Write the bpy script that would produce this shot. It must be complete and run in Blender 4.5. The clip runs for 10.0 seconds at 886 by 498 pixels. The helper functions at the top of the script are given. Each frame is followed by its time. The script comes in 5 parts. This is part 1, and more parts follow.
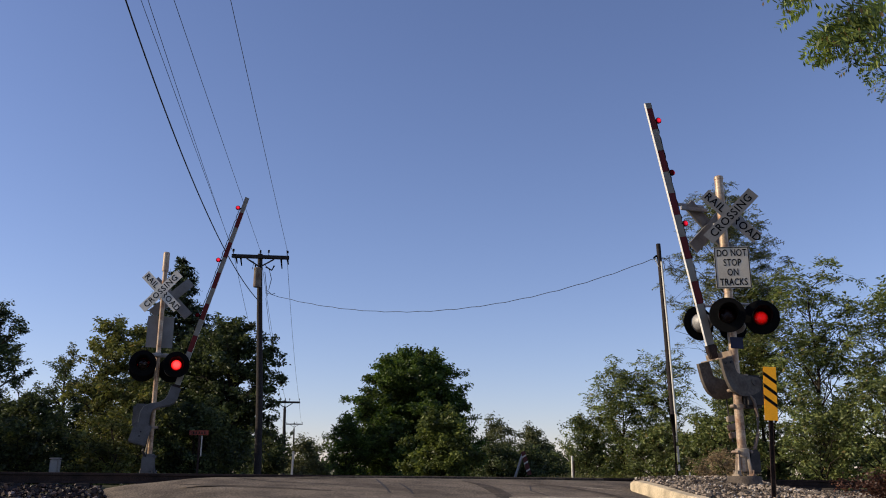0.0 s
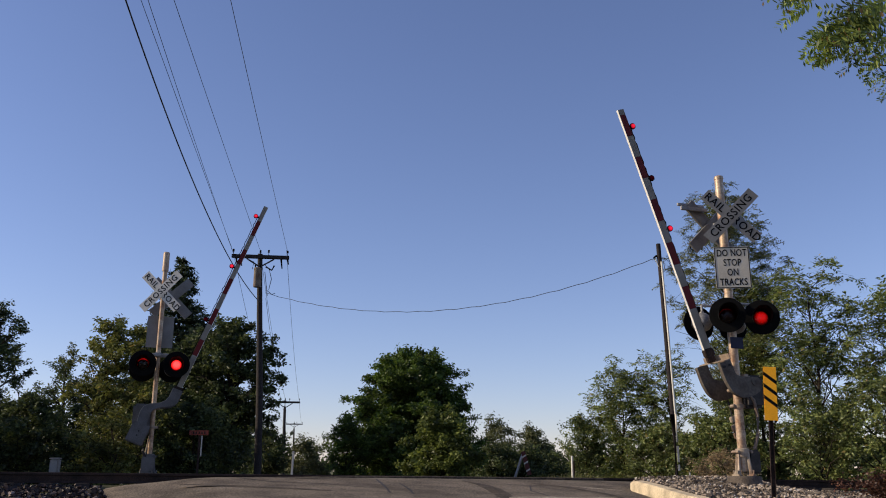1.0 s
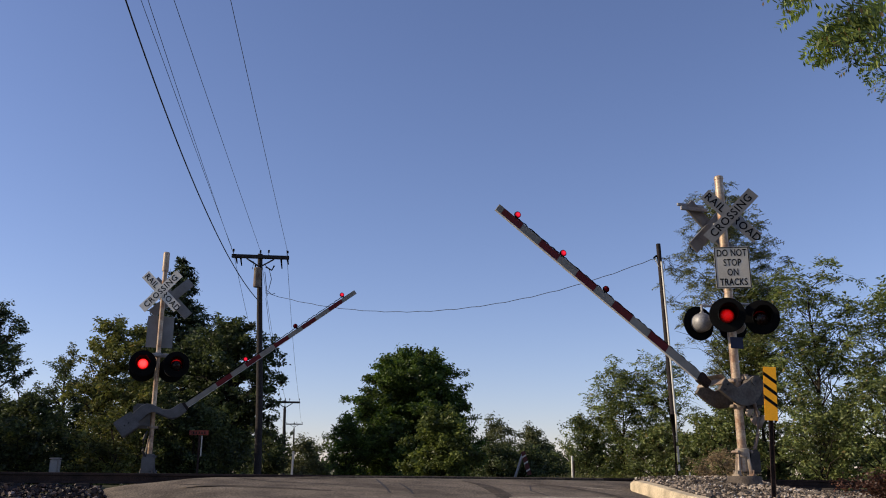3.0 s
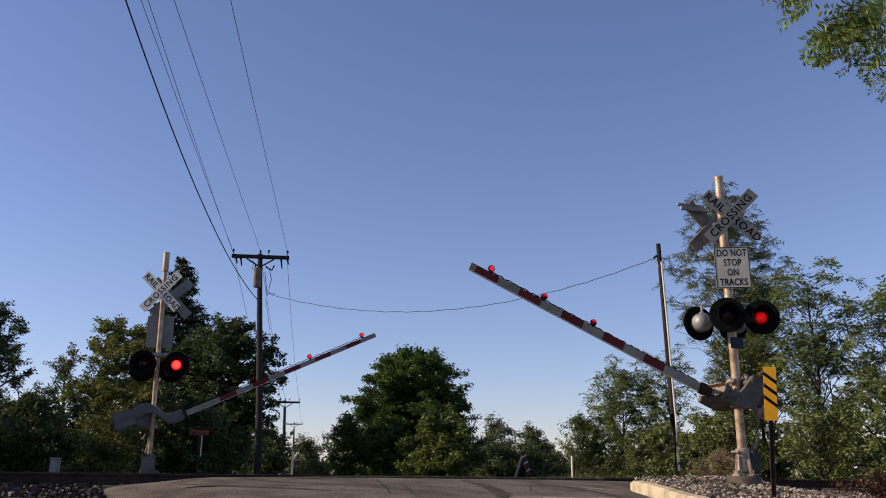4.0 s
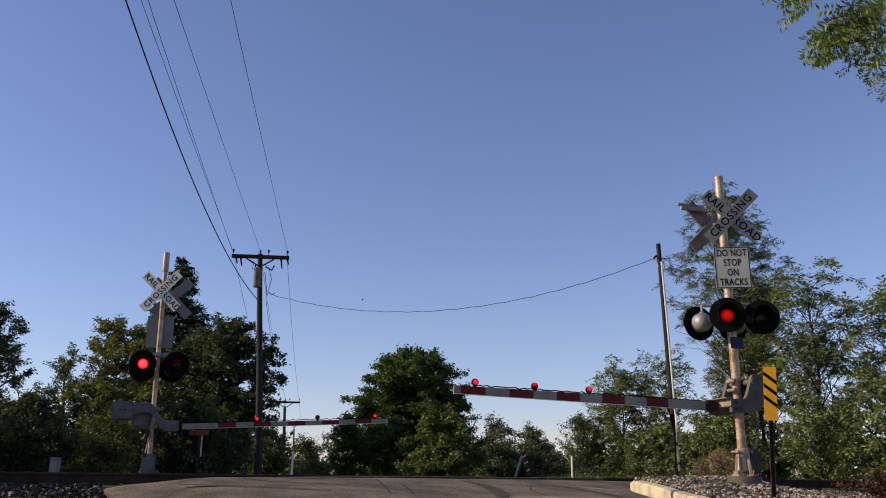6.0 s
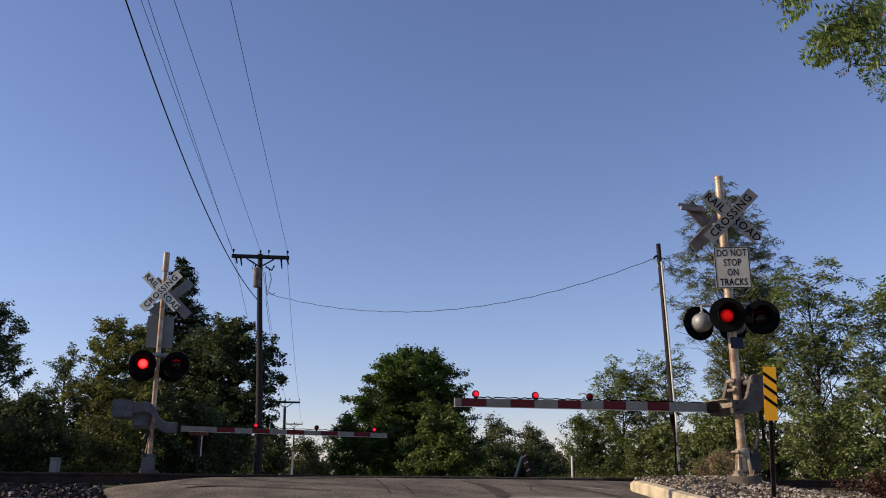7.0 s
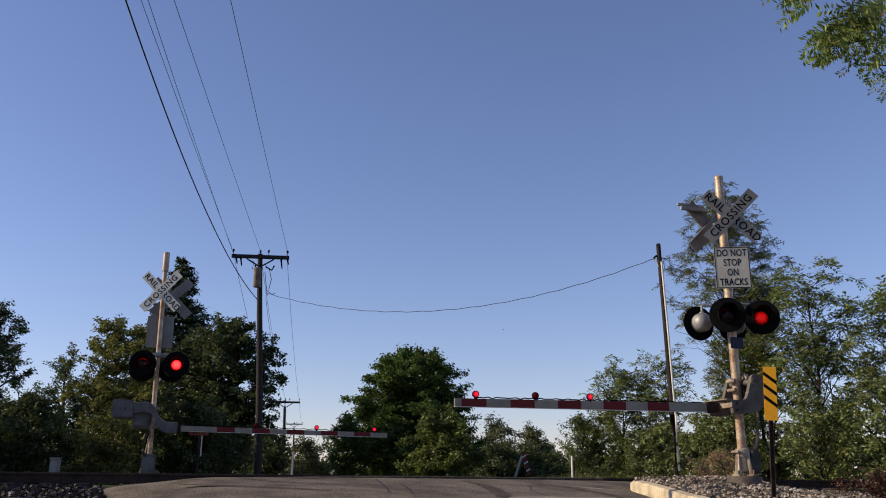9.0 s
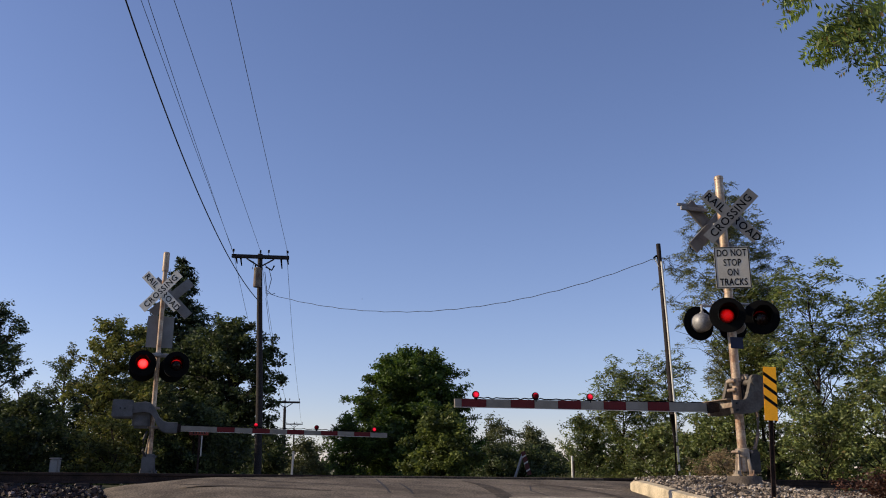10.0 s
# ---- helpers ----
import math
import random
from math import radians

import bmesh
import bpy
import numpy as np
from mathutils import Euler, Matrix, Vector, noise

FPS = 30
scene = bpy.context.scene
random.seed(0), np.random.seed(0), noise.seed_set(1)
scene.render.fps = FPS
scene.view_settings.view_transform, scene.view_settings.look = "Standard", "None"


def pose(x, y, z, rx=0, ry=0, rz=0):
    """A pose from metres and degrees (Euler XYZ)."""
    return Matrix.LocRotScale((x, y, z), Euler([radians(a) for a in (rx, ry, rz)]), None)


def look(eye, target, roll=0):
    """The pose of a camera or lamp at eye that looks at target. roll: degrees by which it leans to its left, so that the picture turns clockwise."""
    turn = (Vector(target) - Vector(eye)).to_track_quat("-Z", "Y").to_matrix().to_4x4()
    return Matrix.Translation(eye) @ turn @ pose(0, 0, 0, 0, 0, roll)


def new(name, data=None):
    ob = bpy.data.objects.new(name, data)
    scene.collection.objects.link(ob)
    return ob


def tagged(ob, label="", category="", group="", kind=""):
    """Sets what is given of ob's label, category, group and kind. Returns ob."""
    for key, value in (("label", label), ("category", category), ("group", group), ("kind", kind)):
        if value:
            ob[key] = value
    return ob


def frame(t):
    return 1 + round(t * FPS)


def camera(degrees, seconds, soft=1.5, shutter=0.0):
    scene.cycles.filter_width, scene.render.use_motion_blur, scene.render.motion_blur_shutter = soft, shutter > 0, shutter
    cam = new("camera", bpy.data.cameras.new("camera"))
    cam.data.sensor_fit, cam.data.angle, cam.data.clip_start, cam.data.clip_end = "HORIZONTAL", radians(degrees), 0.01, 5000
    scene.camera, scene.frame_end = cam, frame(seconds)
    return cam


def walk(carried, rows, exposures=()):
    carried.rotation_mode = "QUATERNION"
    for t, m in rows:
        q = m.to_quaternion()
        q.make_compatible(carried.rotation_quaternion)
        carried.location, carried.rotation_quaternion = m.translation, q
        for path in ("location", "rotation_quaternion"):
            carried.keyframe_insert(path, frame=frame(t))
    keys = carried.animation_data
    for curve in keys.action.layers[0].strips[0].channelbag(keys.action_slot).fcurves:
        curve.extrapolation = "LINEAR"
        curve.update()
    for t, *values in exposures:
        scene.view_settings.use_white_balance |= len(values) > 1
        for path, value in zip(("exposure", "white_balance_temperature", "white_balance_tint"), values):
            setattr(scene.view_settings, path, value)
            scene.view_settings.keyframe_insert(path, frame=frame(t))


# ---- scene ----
# camera on a tripod, standing still
cam = camera(54.48, 10.0, soft=1.0)
EYE = pose(0, 0, 1.2, 104.93, 0, 0)
walk(cam, [(0.0, EYE), (10.0, EYE)])

# ---- light ----
SUN_EL, SUN_AZ = 27.0, 268.0  # degrees; azimuth clockwise from +y
world = bpy.data.worlds.new("sky")
scene.world = world
world.use_nodes = True
wn = world.node_tree.nodes
wn.clear()
sky = wn.new("ShaderNodeTexSky")
sky.sky_type = "NISHITA"
sky.sun_disc = False
sky.sun_elevation, sky.sun_rotation = radians(SUN_EL), radians(SUN_AZ)
sky.air_density, sky.dust_density, sky.ozone_density = 1.0, 0.25, 4.2
bg = wn.new("ShaderNodeBackground")
bg.inputs["Strength"].default_value = 0.130
wo = wn.new("ShaderNodeOutputWorld")
tint = wn.new("ShaderNodeMix")
tint.data_type, tint.blend_type = "RGBA", "MULTIPLY"
tint.inputs["Factor"].default_value = 1.0
tint.inputs["B"].default_value = (1.222, 1.0, 1.08, 1)
world.node_tree.links.new(sky.outputs[0], tint.inputs["A"])
world.node_tree.links.new(tint.outputs["Result"], bg.inputs[0])
world.node_tree.links.new(bg.outputs[0], wo.inputs[0])
sun_data = bpy.data.lights.new("sun", "SUN")
sun_data.energy, sun_data.angle, sun_data.color = 5.0, radians(0.6), (1.0, 0.84, 0.62)
sun = new("sun", sun_data)
az, el = radians(SUN_AZ), radians(SUN_EL)
sun.matrix_world = look((0, 0, 30), Vector((0, 0, 30)) - Vector((math.sin(az) * math.cos(el), math.cos(az) * math.cos(el), math.sin(el))))
scene.view_settings.exposure = 0.0


# ---- materials ----
def mat(name, color, rough=0.6, metal=0.0, vary=0.15, scale=6.0, bump=0.15, color2=None, fine=60.0, emit=None, coat=0.0):
    """Principled with large stains, fine grain and bump."""
    m = bpy.data.materials.new(name)
    m.use_nodes = True
    nt = m.node_tree
    p = nt.nodes["Principled BSDF"]
    p.inputs["Roughness"].default_value, p.inputs["Metallic"].default_value = rough, metal
    p.inputs["Coat Weight"].default_value = coat
    p.inputs["Specular IOR Level"].default_value = 0.1 if rough > 0.9 else 0.4
    tc = nt.nodes.new("ShaderNodeTexCoord")
    n1, n2 = nt.nodes.new("ShaderNodeTexNoise"), nt.nodes.new("ShaderNodeTexNoise")
    n1.inputs["Scale"].default_value, n2.inputs["Scale"].default_value = scale, fine
    n1.inputs["Detail"].default_value = 6
    for n in (n1, n2):
        nt.links.new(tc.outputs["Object"], n.inputs["Vector"])
    c2 = color2 or tuple(c * (1 - 2.2 * vary) for c in color)
    ramp = nt.nodes.new("ShaderNodeMix")
    ramp.data_type = "RGBA"
    ramp.inputs["A"].default_value, ramp.inputs["B"].default_value = (*color, 1), (*c2, 1)
    mr = nt.nodes.new("ShaderNodeMapRange")
    mr.inputs["From Min"].default_value, mr.inputs["From Max"].default_value = 0.38, 0.68
    nt.links.new(n1.outputs["Fac"], mr.inputs["Value"])
    nt.links.new(mr.outputs[0], ramp.inputs["Factor"])
    mul = nt.nodes.new("ShaderNodeMix")
    mul.data_type, mul.blend_type = "RGBA", "MULTIPLY"
    mul.inputs["Factor"].default_value = min(1.0, vary * 3)
    nt.links.new(ramp.outputs["Result"], mul.inputs["A"])
    gr = nt.nodes.new("ShaderNodeMapRange")
    gr.inputs["From Min"].default_value, gr.inputs["From Max"].default_value = 0.36, 0.66
    gr.inputs["To Min"].default_value, gr.inputs["To Max"].default_value = 0.25, 1.0
    nt.links.new(n2.outputs["Fac"], gr.inputs["Value"])
    nt.links.new(gr.outputs[0], mul.inputs["B"])
    hsv = nt.nodes.new("ShaderNodeHueSaturation")
    hsv.inputs["Value"].default_value = 1.0 + vary * 1.1
    nt.links.new(mul.outputs["Result"], hsv.inputs["Color"])
    bw = nt.nodes.new("ShaderNodeMix")
    bw.data_type, bw.blend_type = "RGBA", "COLOR"
    bw.inputs["Factor"].default_value = 0.85
    nt.links.new(hsv.outputs[0], bw.inputs["A"])
    nt.links.new(ramp.outputs["Result"], bw.inputs["B"])
    nt.links.new(bw.outputs["Result"], p.inputs["Base Color"])
    if bump:
        b = nt.nodes.new("ShaderNodeBump")
        b.inputs["Strength"].default_value, b.inputs["Distance"].default_value = bump, 0.01
        nt.links.new(n2.outputs["Fac"], b.inputs["Height"])
        nt.links.new(b.outputs[0], p.inputs["Normal"])
    if emit:
        p.inputs["Emission Color"].default_value, p.inputs["Emission Strength"].default_value = (*emit[0], 1), emit[1]
    return m


def leaf_mat(name, dark, light, trans=0.35, dry=None, dry_share=0.0):
    """Leaves: colour varies from leaf to leaf, some light passes through."""
    m = bpy.data.materials.new(name)
    m.use_nodes = True
    nt = m.node_tree
    nt.nodes.clear()
    geo = nt.nodes.new("ShaderNodeNewGeometry")
    r = nt.nodes.new("ShaderNodeValToRGB")
    r.color_ramp.elements[0].color, r.color_ramp.elements[1].color = (*dark, 1), (*light, 1)
    if dry:
        r.color_ramp.elements[1].position = 1.0 - dry_share - 0.02
        e = r.color_ramp.elements.new(1.0 - dry_share)
        e.color = (*dry, 1)
    nt.links.new(geo.outputs["Random Per Island"], r.inputs[0])
    d, t, g = nt.nodes.new("ShaderNodeBsdfDiffuse"), nt.nodes.new("ShaderNodeBsdfTranslucent"), nt.nodes.new("ShaderNodeBsdfGlossy")
    g.inputs["Roughness"].default_value = 0.5
    g.inputs["Color"].default_value = (1, 1, 1, 1)
    tc, nz, mp, mx = nt.nodes.new("ShaderNodeTexCoord"), nt.nodes.new("ShaderNodeTexNoise"), nt.nodes.new("ShaderNodeMapRange"), nt.nodes.new("ShaderNodeMix")
    nz.inputs["Scale"].default_value, nz.inputs["Detail"].default_value = 1.1, 4
    mp.inputs["From Min"].default_value, mp.inputs["From Max"].default_value = 0.34, 0.66
    mp.inputs["To Min"].default_value, mp.inputs["To Max"].default_value = 0.5, 1.5
    mx.data_type, mx.blend_type = "RGBA", "MULTIPLY"
    mx.inputs["Factor"].default_value = 1.0
    nt.links.new(tc.outputs["Object"], nz.inputs["Vector"]), nt.links.new(nz.outputs["Fac"], mp.inputs["Value"])
    nt.links.new(r.outputs[0], mx.inputs["A"]), nt.links.new(mp.outputs[0], mx.inputs["B"])
    for s in (d, t):
        nt.links.new(mx.outputs["Result"], s.inputs["Color"])
    a, b = nt.nodes.new("ShaderNodeMixShader"), nt.nodes.new("ShaderNodeMixShader")
    a.inputs[0].default_value, b.inputs[0].default_value = trans, 0.025
    nt.links.new(d.outputs[0], a.inputs[1]), nt.links.new(t.outputs[0], a.inputs[2])
    nt.links.new(a.outputs[0], b.inputs[1]), nt.links.new(g.outputs[0], b.inputs[2])
    o = nt.nodes.new("ShaderNodeOutputMaterial")
    nt.links.new(b.outputs[0], o.inputs[0])
    return m


def glow_mat(name, r, hot, warm, unlit=(0.014, 0.002, 0.002)):
    """A signal bulb: hottest at its -y pole, red towards the rim, dark behind."""
    m = bpy.data.materials.new(name)
    m.use_nodes = True
    nt = m.node_tree
    nt.nodes.clear()
    tc, sx, mp, nz, ad, cr = (nt.nodes.new("ShaderNode" + k) for k in ("TexCoord", "SeparateXYZ", "MapRange", "TexNoise", "Math", "ValToRGB"))
    nz.inputs["Scale"].default_value = 4.0 / r
    mp.inputs["From Min"].default_value, mp.inputs["From Max"].default_value = -r, r
    ad.operation = "MULTIPLY_ADD"
    ad.inputs[1].default_value = 0.16
    nt.links.new(tc.outputs["Object"], sx.inputs[0]), nt.links.new(tc.outputs["Object"], nz.inputs["Vector"])
    nt.links.new(sx.outputs["Y"], mp.inputs["Value"])
    nt.links.new(nz.outputs["Fac"], ad.inputs[0]), nt.links.new(mp.outputs[0], ad.inputs[2])
    el = cr.color_ramp.elements
    el[0].position, el[1].position = 0.10, 0.57
    el[0].color, el[1].color = (*hot, 1), (0, 0, 0, 1)
    for p, c in ((0.32, warm), (0.47, tuple(0.22 * v for v in warm))):
        e = el.new(p)
        e.color = (*c, 1)
    em, d, both, o = (nt.nodes.new("ShaderNode" + k) for k in ("Emission", "BsdfDiffuse", "AddShader", "OutputMaterial"))
    d.inputs["Color"].default_value = (*unlit, 1)
    nt.links.new(ad.outputs[0], cr.inputs[0]), nt.links.new(cr.outputs[0], em.inputs["Color"])
    nt.links.new(em.outputs[0], both.inputs[0]), nt.links.new(d.outputs[0], both.inputs[1]), nt.links.new(both.outputs[0], o.inputs[0])
    return m


def lens_mat(name):
    """Red signal glass: tinted, clear enough to show the bulb, glossy in front."""
    m = bpy.data.materials.new(name)
    m.use_nodes = True
    nt = m.node_tree
    nt.nodes.clear()
    t, g, x = nt.nodes.new("ShaderNodeBsdfTransparent"), nt.nodes.new("ShaderNodeBsdfGlossy"), nt.nodes.new("ShaderNodeMixShader")
    t.inputs["Color"].default_value = (0.85, 0.10, 0.09, 1)
    g.inputs["Roughness"].default_value = 0.25
    x.inputs[0].default_value = 0.022
    o = nt.nodes.new("ShaderNodeOutputMaterial")
    nt.links.new(t.outputs[0], x.inputs[1]), nt.links.new(g.outputs[0], x.inputs[2]), nt.links.new(x.outputs[0], o.inputs[0])
    return m


M = {
    "asphalt": mat("asphalt", (0.195, 0.160, 0.122), 0.92, vary=0.3, scale=1.5, bump=0.8, color2=(0.098, 0.080, 0.062), fine=38),
    "patch": mat("asphalt_patch", (0.105, 0.085, 0.064), 0.92, vary=0.3, scale=5, bump=0.6, color2=(0.055, 0.045, 0.036), fine=38),
    "seam": mat("tar_seam", (0.025, 0.02, 0.018), 0.8, vary=0.15, scale=5, bump=0.3),
    "pale": mat("worn_asphalt", (0.37, 0.315, 0.24), 0.92, vary=0.3, scale=2.2, bump=0.6, color2=(0.22, 0.18, 0.135), fine=38),
    "soil": mat("soil_and_grass", (0.07, 0.075, 0.03), 0.95, vary=0.3, scale=0.5, bump=0.5, color2=(0.10, 0.08, 0.045), fine=20),
    "bed": mat("fine_gravel", (0.09, 0.075, 0.062), 0.95, vary=0.35, scale=4, bump=0.6, fine=40),
    "kerb": mat("kerb_concrete", (0.62, 0.51, 0.34), 0.85, vary=0.2, scale=3, bump=0.4, fine=60),
    "concrete": mat("concrete", (0.12, 0.095, 0.075), 0.9, vary=0.2, scale=4, bump=0.4),
    "alu": mat("weathered_aluminium", (0.38, 0.315, 0.24), 0.6, 0.15, vary=0.13, scale=2.5, bump=0.2, color2=(0.15, 0.08, 0.048), fine=14),
    "galv": mat("galvanised_steel", (0.34, 0.33, 0.32), 0.55, 0.35, vary=0.15, scale=6, bump=0.1),
    "greypaint": mat("grey_paint", (0.125, 0.12, 0.12), 0.65, 0.1, vary=0.1, scale=4, bump=0.15, color2=(0.075, 0.07, 0.065)),
    "tanmetal": mat("stained_cast_metal", (0.215, 0.18, 0.145), 0.65, 0.15, vary=0.12, scale=5, bump=0.2, color2=(0.14, 0.085, 0.06), fine=25),
    "cast": mat("dark_cast_metal", (0.125, 0.108, 0.088), 0.7, 0.1, vary=0.14, scale=5, bump=0.25, color2=(0.075, 0.055, 0.042), fine=25),
    "dark": mat("dark_steel", (0.055, 0.05, 0.048), 0.6, 0.4, vary=0.2, scale=8, bump=0.2),
    "rust": mat("rusty_steel", (0.050, 0.028, 0.020), 0.8, 0.2, vary=0.3, scale=5, bump=0.3),
    "black": mat("black_paint", (0.006, 0.006, 0.006), 0.95, vary=0.1, scale=5, bump=0.05),
    "letter": mat("black_lettering", (0.007, 0.007, 0.008), 0.95, vary=0.05, bump=0),
    "white": mat("white_reflective_sheet", (0.58, 0.55, 0.48), 0.55, vary=0.05, scale=3, bump=0.04, color2=(0.43, 0.40, 0.34)),
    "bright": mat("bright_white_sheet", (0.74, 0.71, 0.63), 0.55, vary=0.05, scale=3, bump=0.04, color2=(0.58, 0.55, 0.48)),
    "backgrey": mat("dull_grey_aluminium", (0.19, 0.182, 0.170), 0.6, 0.2, vary=0.1, scale=4, bump=0.1, color2=(0.13, 0.118, 0.105)),
    "mastalu": mat("stained_bright_mast", (0.53, 0.42, 0.30), 0.45, 0.25, vary=0.15, scale=4, bump=0.12, color2=(0.27, 0.135, 0.072), fine=30),
    "signwhite": mat("aged_white_sheet", (0.58, 0.54, 0.45), 0.7, vary=0.06, scale=3, bump=0.04, color2=(0.46, 0.42, 0.34)),
    "boardred": mat("faded_red_board", (0.085, 0.014, 0.011), 0.6, vary=0.15, scale=5, bump=0.05),
    # white sheet greyed for the near crossbuck's shade; also sign backs and pedestal
    "dull": mat("weathered_shaded_sheet", (0.22, 0.218, 0.208), 0.6, vary=0.07, scale=3, bump=0.05, color2=(0.16, 0.155, 0.145)),
    "redband": mat("red_reflective_sheet", (0.135, 0.006, 0.007), 0.72, vary=0.1, scale=6, bump=0.03),
    "yellow": mat("yellow_reflective_sheet", (0.95, 0.43, 0.006), 0.5, vary=0.05, scale=4, bump=0.03),
    "blue": mat("blue_plate", (0.006, 0.010, 0.045), 0.6, vary=0.1, scale=5, bump=0.03),
    "orange": mat("faded_orange_sheet", (0.28, 0.05, 0.025), 0.6, vary=0.2, scale=5, bump=0.05),
    "wood": mat("creosoted_wood", (0.034, 0.028, 0.026), 0.9, vary=0.3, scale=3, bump=0.4, color2=(0.028, 0.022, 0.02), fine=25),
    "tarred": mat("tarred_wood", (0.013, 0.009, 0.010), 0.85, vary=0.3, scale=3, bump=0.3, color2=(0.030, 0.020, 0.018), fine=25),
    "bark": mat("bark", (0.055, 0.043, 0.034), 0.95, vary=0.3, scale=4, bump=0.6, fine=30),
    "wire": mat("wire", (0.03, 0.03, 0.035), 0.7, vary=0.05, bump=0),
    "bulb_on": glow_mat("bulb_glowing_side", 0.125, (4.2, 1.3, 1.4), (1.15, 0.07, 0.09)),
    "bulb_dim": glow_mat("bulb_side_glow", 0.125, (0.62, 0.028, 0.030), (0.075, 0.003, 0.003)),
    # sunlight on the arm's lower edge, put into a brighter white
    "edge": mat("sunlit_white_edge", (0.78, 0.75, 0.68), 0.5, vary=0.05, scale=3, bump=0.03),
    # dirty arm white, darkened further for faces turned from the sun
    "armwhite": mat("dirty_shaded_white", (0.275, 0.25, 0.205), 0.6, vary=0.05, scale=3, bump=0.04, color2=(0.19, 0.168, 0.134)),
    "arm_on": glow_mat("arm_bulb_glowing_side", 0.05, (1.0, 0.022, 0.06), (0.36, 0.003, 0.014), (0.11, 0.006, 0.010)),
    "lens": lens_mat("red_lens"),
    "feather": mat("dark_feathers", (0.02, 0.02, 0.02), 0.8, vary=0.1, bump=0),
    "leaf_dark": leaf_mat("dark_leaf", (0.024, 0.040, 0.014), (0.106, 0.130, 0.037)),
    "leaf_grey": leaf_mat("grey_green_leaf", (0.070, 0.086, 0.034), (0.26, 0.275, 0.11), dry=(0.26, 0.20, 0.08), dry_share=0.05),
    "leaf_maple": leaf_mat("maple_leaf", (0.026, 0.056, 0.009), (0.11, 0.165, 0.022)),
    "leaf_olive": leaf_mat("olive_leaf", (0.060, 0.074, 0.016), (0.205, 0.21, 0.045), dry=(0.24, 0.18, 0.05), dry_share=0.04),
    "leaf_locust": leaf_mat("locust_leaf", (0.060, 0.088, 0.026), (0.25, 0.29, 0.085), dry=(0.26, 0.20, 0.06), dry_share=0.03),
    "needle": leaf_mat("needles", (0.030, 0.046, 0.022), (0.075, 0.100, 0.044), trans=0.15),
    "brown_leaf": leaf_mat("brown_leaf", (0.05, 0.022, 0.014), (0.17, 0.075, 0.045)),
    "leaf_young": leaf_mat("young_leaf", (0.050, 0.074, 0.014), (0.17, 0.20, 0.040)),
    "leaf_far": leaf_mat("far_leaf", (0.045, 0.056, 0.022), (0.15, 0.16, 0.06)),
    "leaf_dry": leaf_mat("dry_weed", (0.20, 0.14, 0.075), (0.42, 0.31, 0.17)),
    "leaf_near": leaf_mat("feathered_leaf", (0.050, 0.090, 0.016), (0.36, 0.44, 0.085), trans=0.4, dry=(0.30, 0.19, 0.06), dry_share=0.06),
    "grass": leaf_mat("grass_blade", (0.05, 0.065, 0.015), (0.16, 0.15, 0.05)),
}


# ---- mesh helpers ----
def box(bm, c, size, m=None, bevel=0.0):
    g = bmesh.ops.create_cube(bm, size=1.0)
    vs = g["verts"]
    bmesh.ops.scale(bm, verts=vs, vec=size)
    if bevel:
        es = list({e for v in vs for e in v.link_edges})
        r = bmesh.ops.bevel(bm, geom=es, offset=bevel, segments=2, affect="EDGES", clamp_overlap=True)
        vs = list({v for f in r["faces"] for v in f.verts} | {v for v in vs if v.is_valid})
    bmesh.ops.transform(bm, matrix=Matrix.Translation(c) @ (m or Matrix()), verts=vs)


def rod(bm, p0, p1, r0, r1=None, seg=16, caps=True):
    p0, p1 = Vector(p0), Vector(p1)
    d = p1 - p0
    q = d.to_track_quat("Z", "Y").to_matrix().to_4x4()
    bmesh.ops.create_cone(bm, cap_ends=caps, segments=seg, radius1=r0, radius2=r0 if r1 is None else r1, depth=d.length,
                          matrix=Matrix.Translation((p0 + p1) / 2) @ q)


def tube(bm, pts, radii, seg=8):
    """A tapered pipe along points."""
    rings = []
    for i, p in enumerate(pts):
        p = Vector(p)
        d = Vector(pts[min(i + 1, len(pts) - 1)]) - Vector(pts[max(i - 1, 0)])
        q = d.to_track_quat("Z", "Y")
        r = radii[i] if isinstance(radii, (list, tuple)) else radii
        rings.append([bm.verts.new(p + q @ Vector((r * math.cos(a), r * math.sin(a), 0))) for a in (2 * math.pi * k / seg for k in range(seg))])
    for a, b in zip(rings, rings[1:]):
        for k in range(seg):
            bm.faces.new((a[k], a[(k + 1) % seg], b[(k + 1) % seg], b[k]))
    bm.faces.new(rings[0][::-1]), bm.faces.new(rings[-1])


def prism(bm, outline, y0, y1):
    """An outline of (x, z) extruded from y0 to y1."""
    a = [bm.verts.new((x, y0, z)) for x, z in outline]
    b = [bm.verts.new((x, y1, z)) for x, z in outline]
    bm.faces.new(a), bm.faces.new(b[::-1])
    n = len(a)
    for i in range(n):
        bm.faces.new((a[i], b[i], b[(i + 1) % n], a[(i + 1) % n]))


def lathe(bm, profile, seg=28, axis="y"):
    """A profile of (radius, along) turned about the y or z axis."""
    rings = []
    for r, t in profile:
        row = []
        for k in range(seg):
            a = 2 * math.pi * k / seg
            row.append(bm.verts.new((r * math.cos(a), t, r * math.sin(a)) if axis == "y" else (r * math.cos(a), r * math.sin(a), t)))
        rings.append(row)
    for a, b in zip(rings, rings[1:]):
        for k in range(seg):
            bm.faces.new((a[k], a[(k + 1) % seg], b[(k + 1) % seg], b[k]))
    return rings


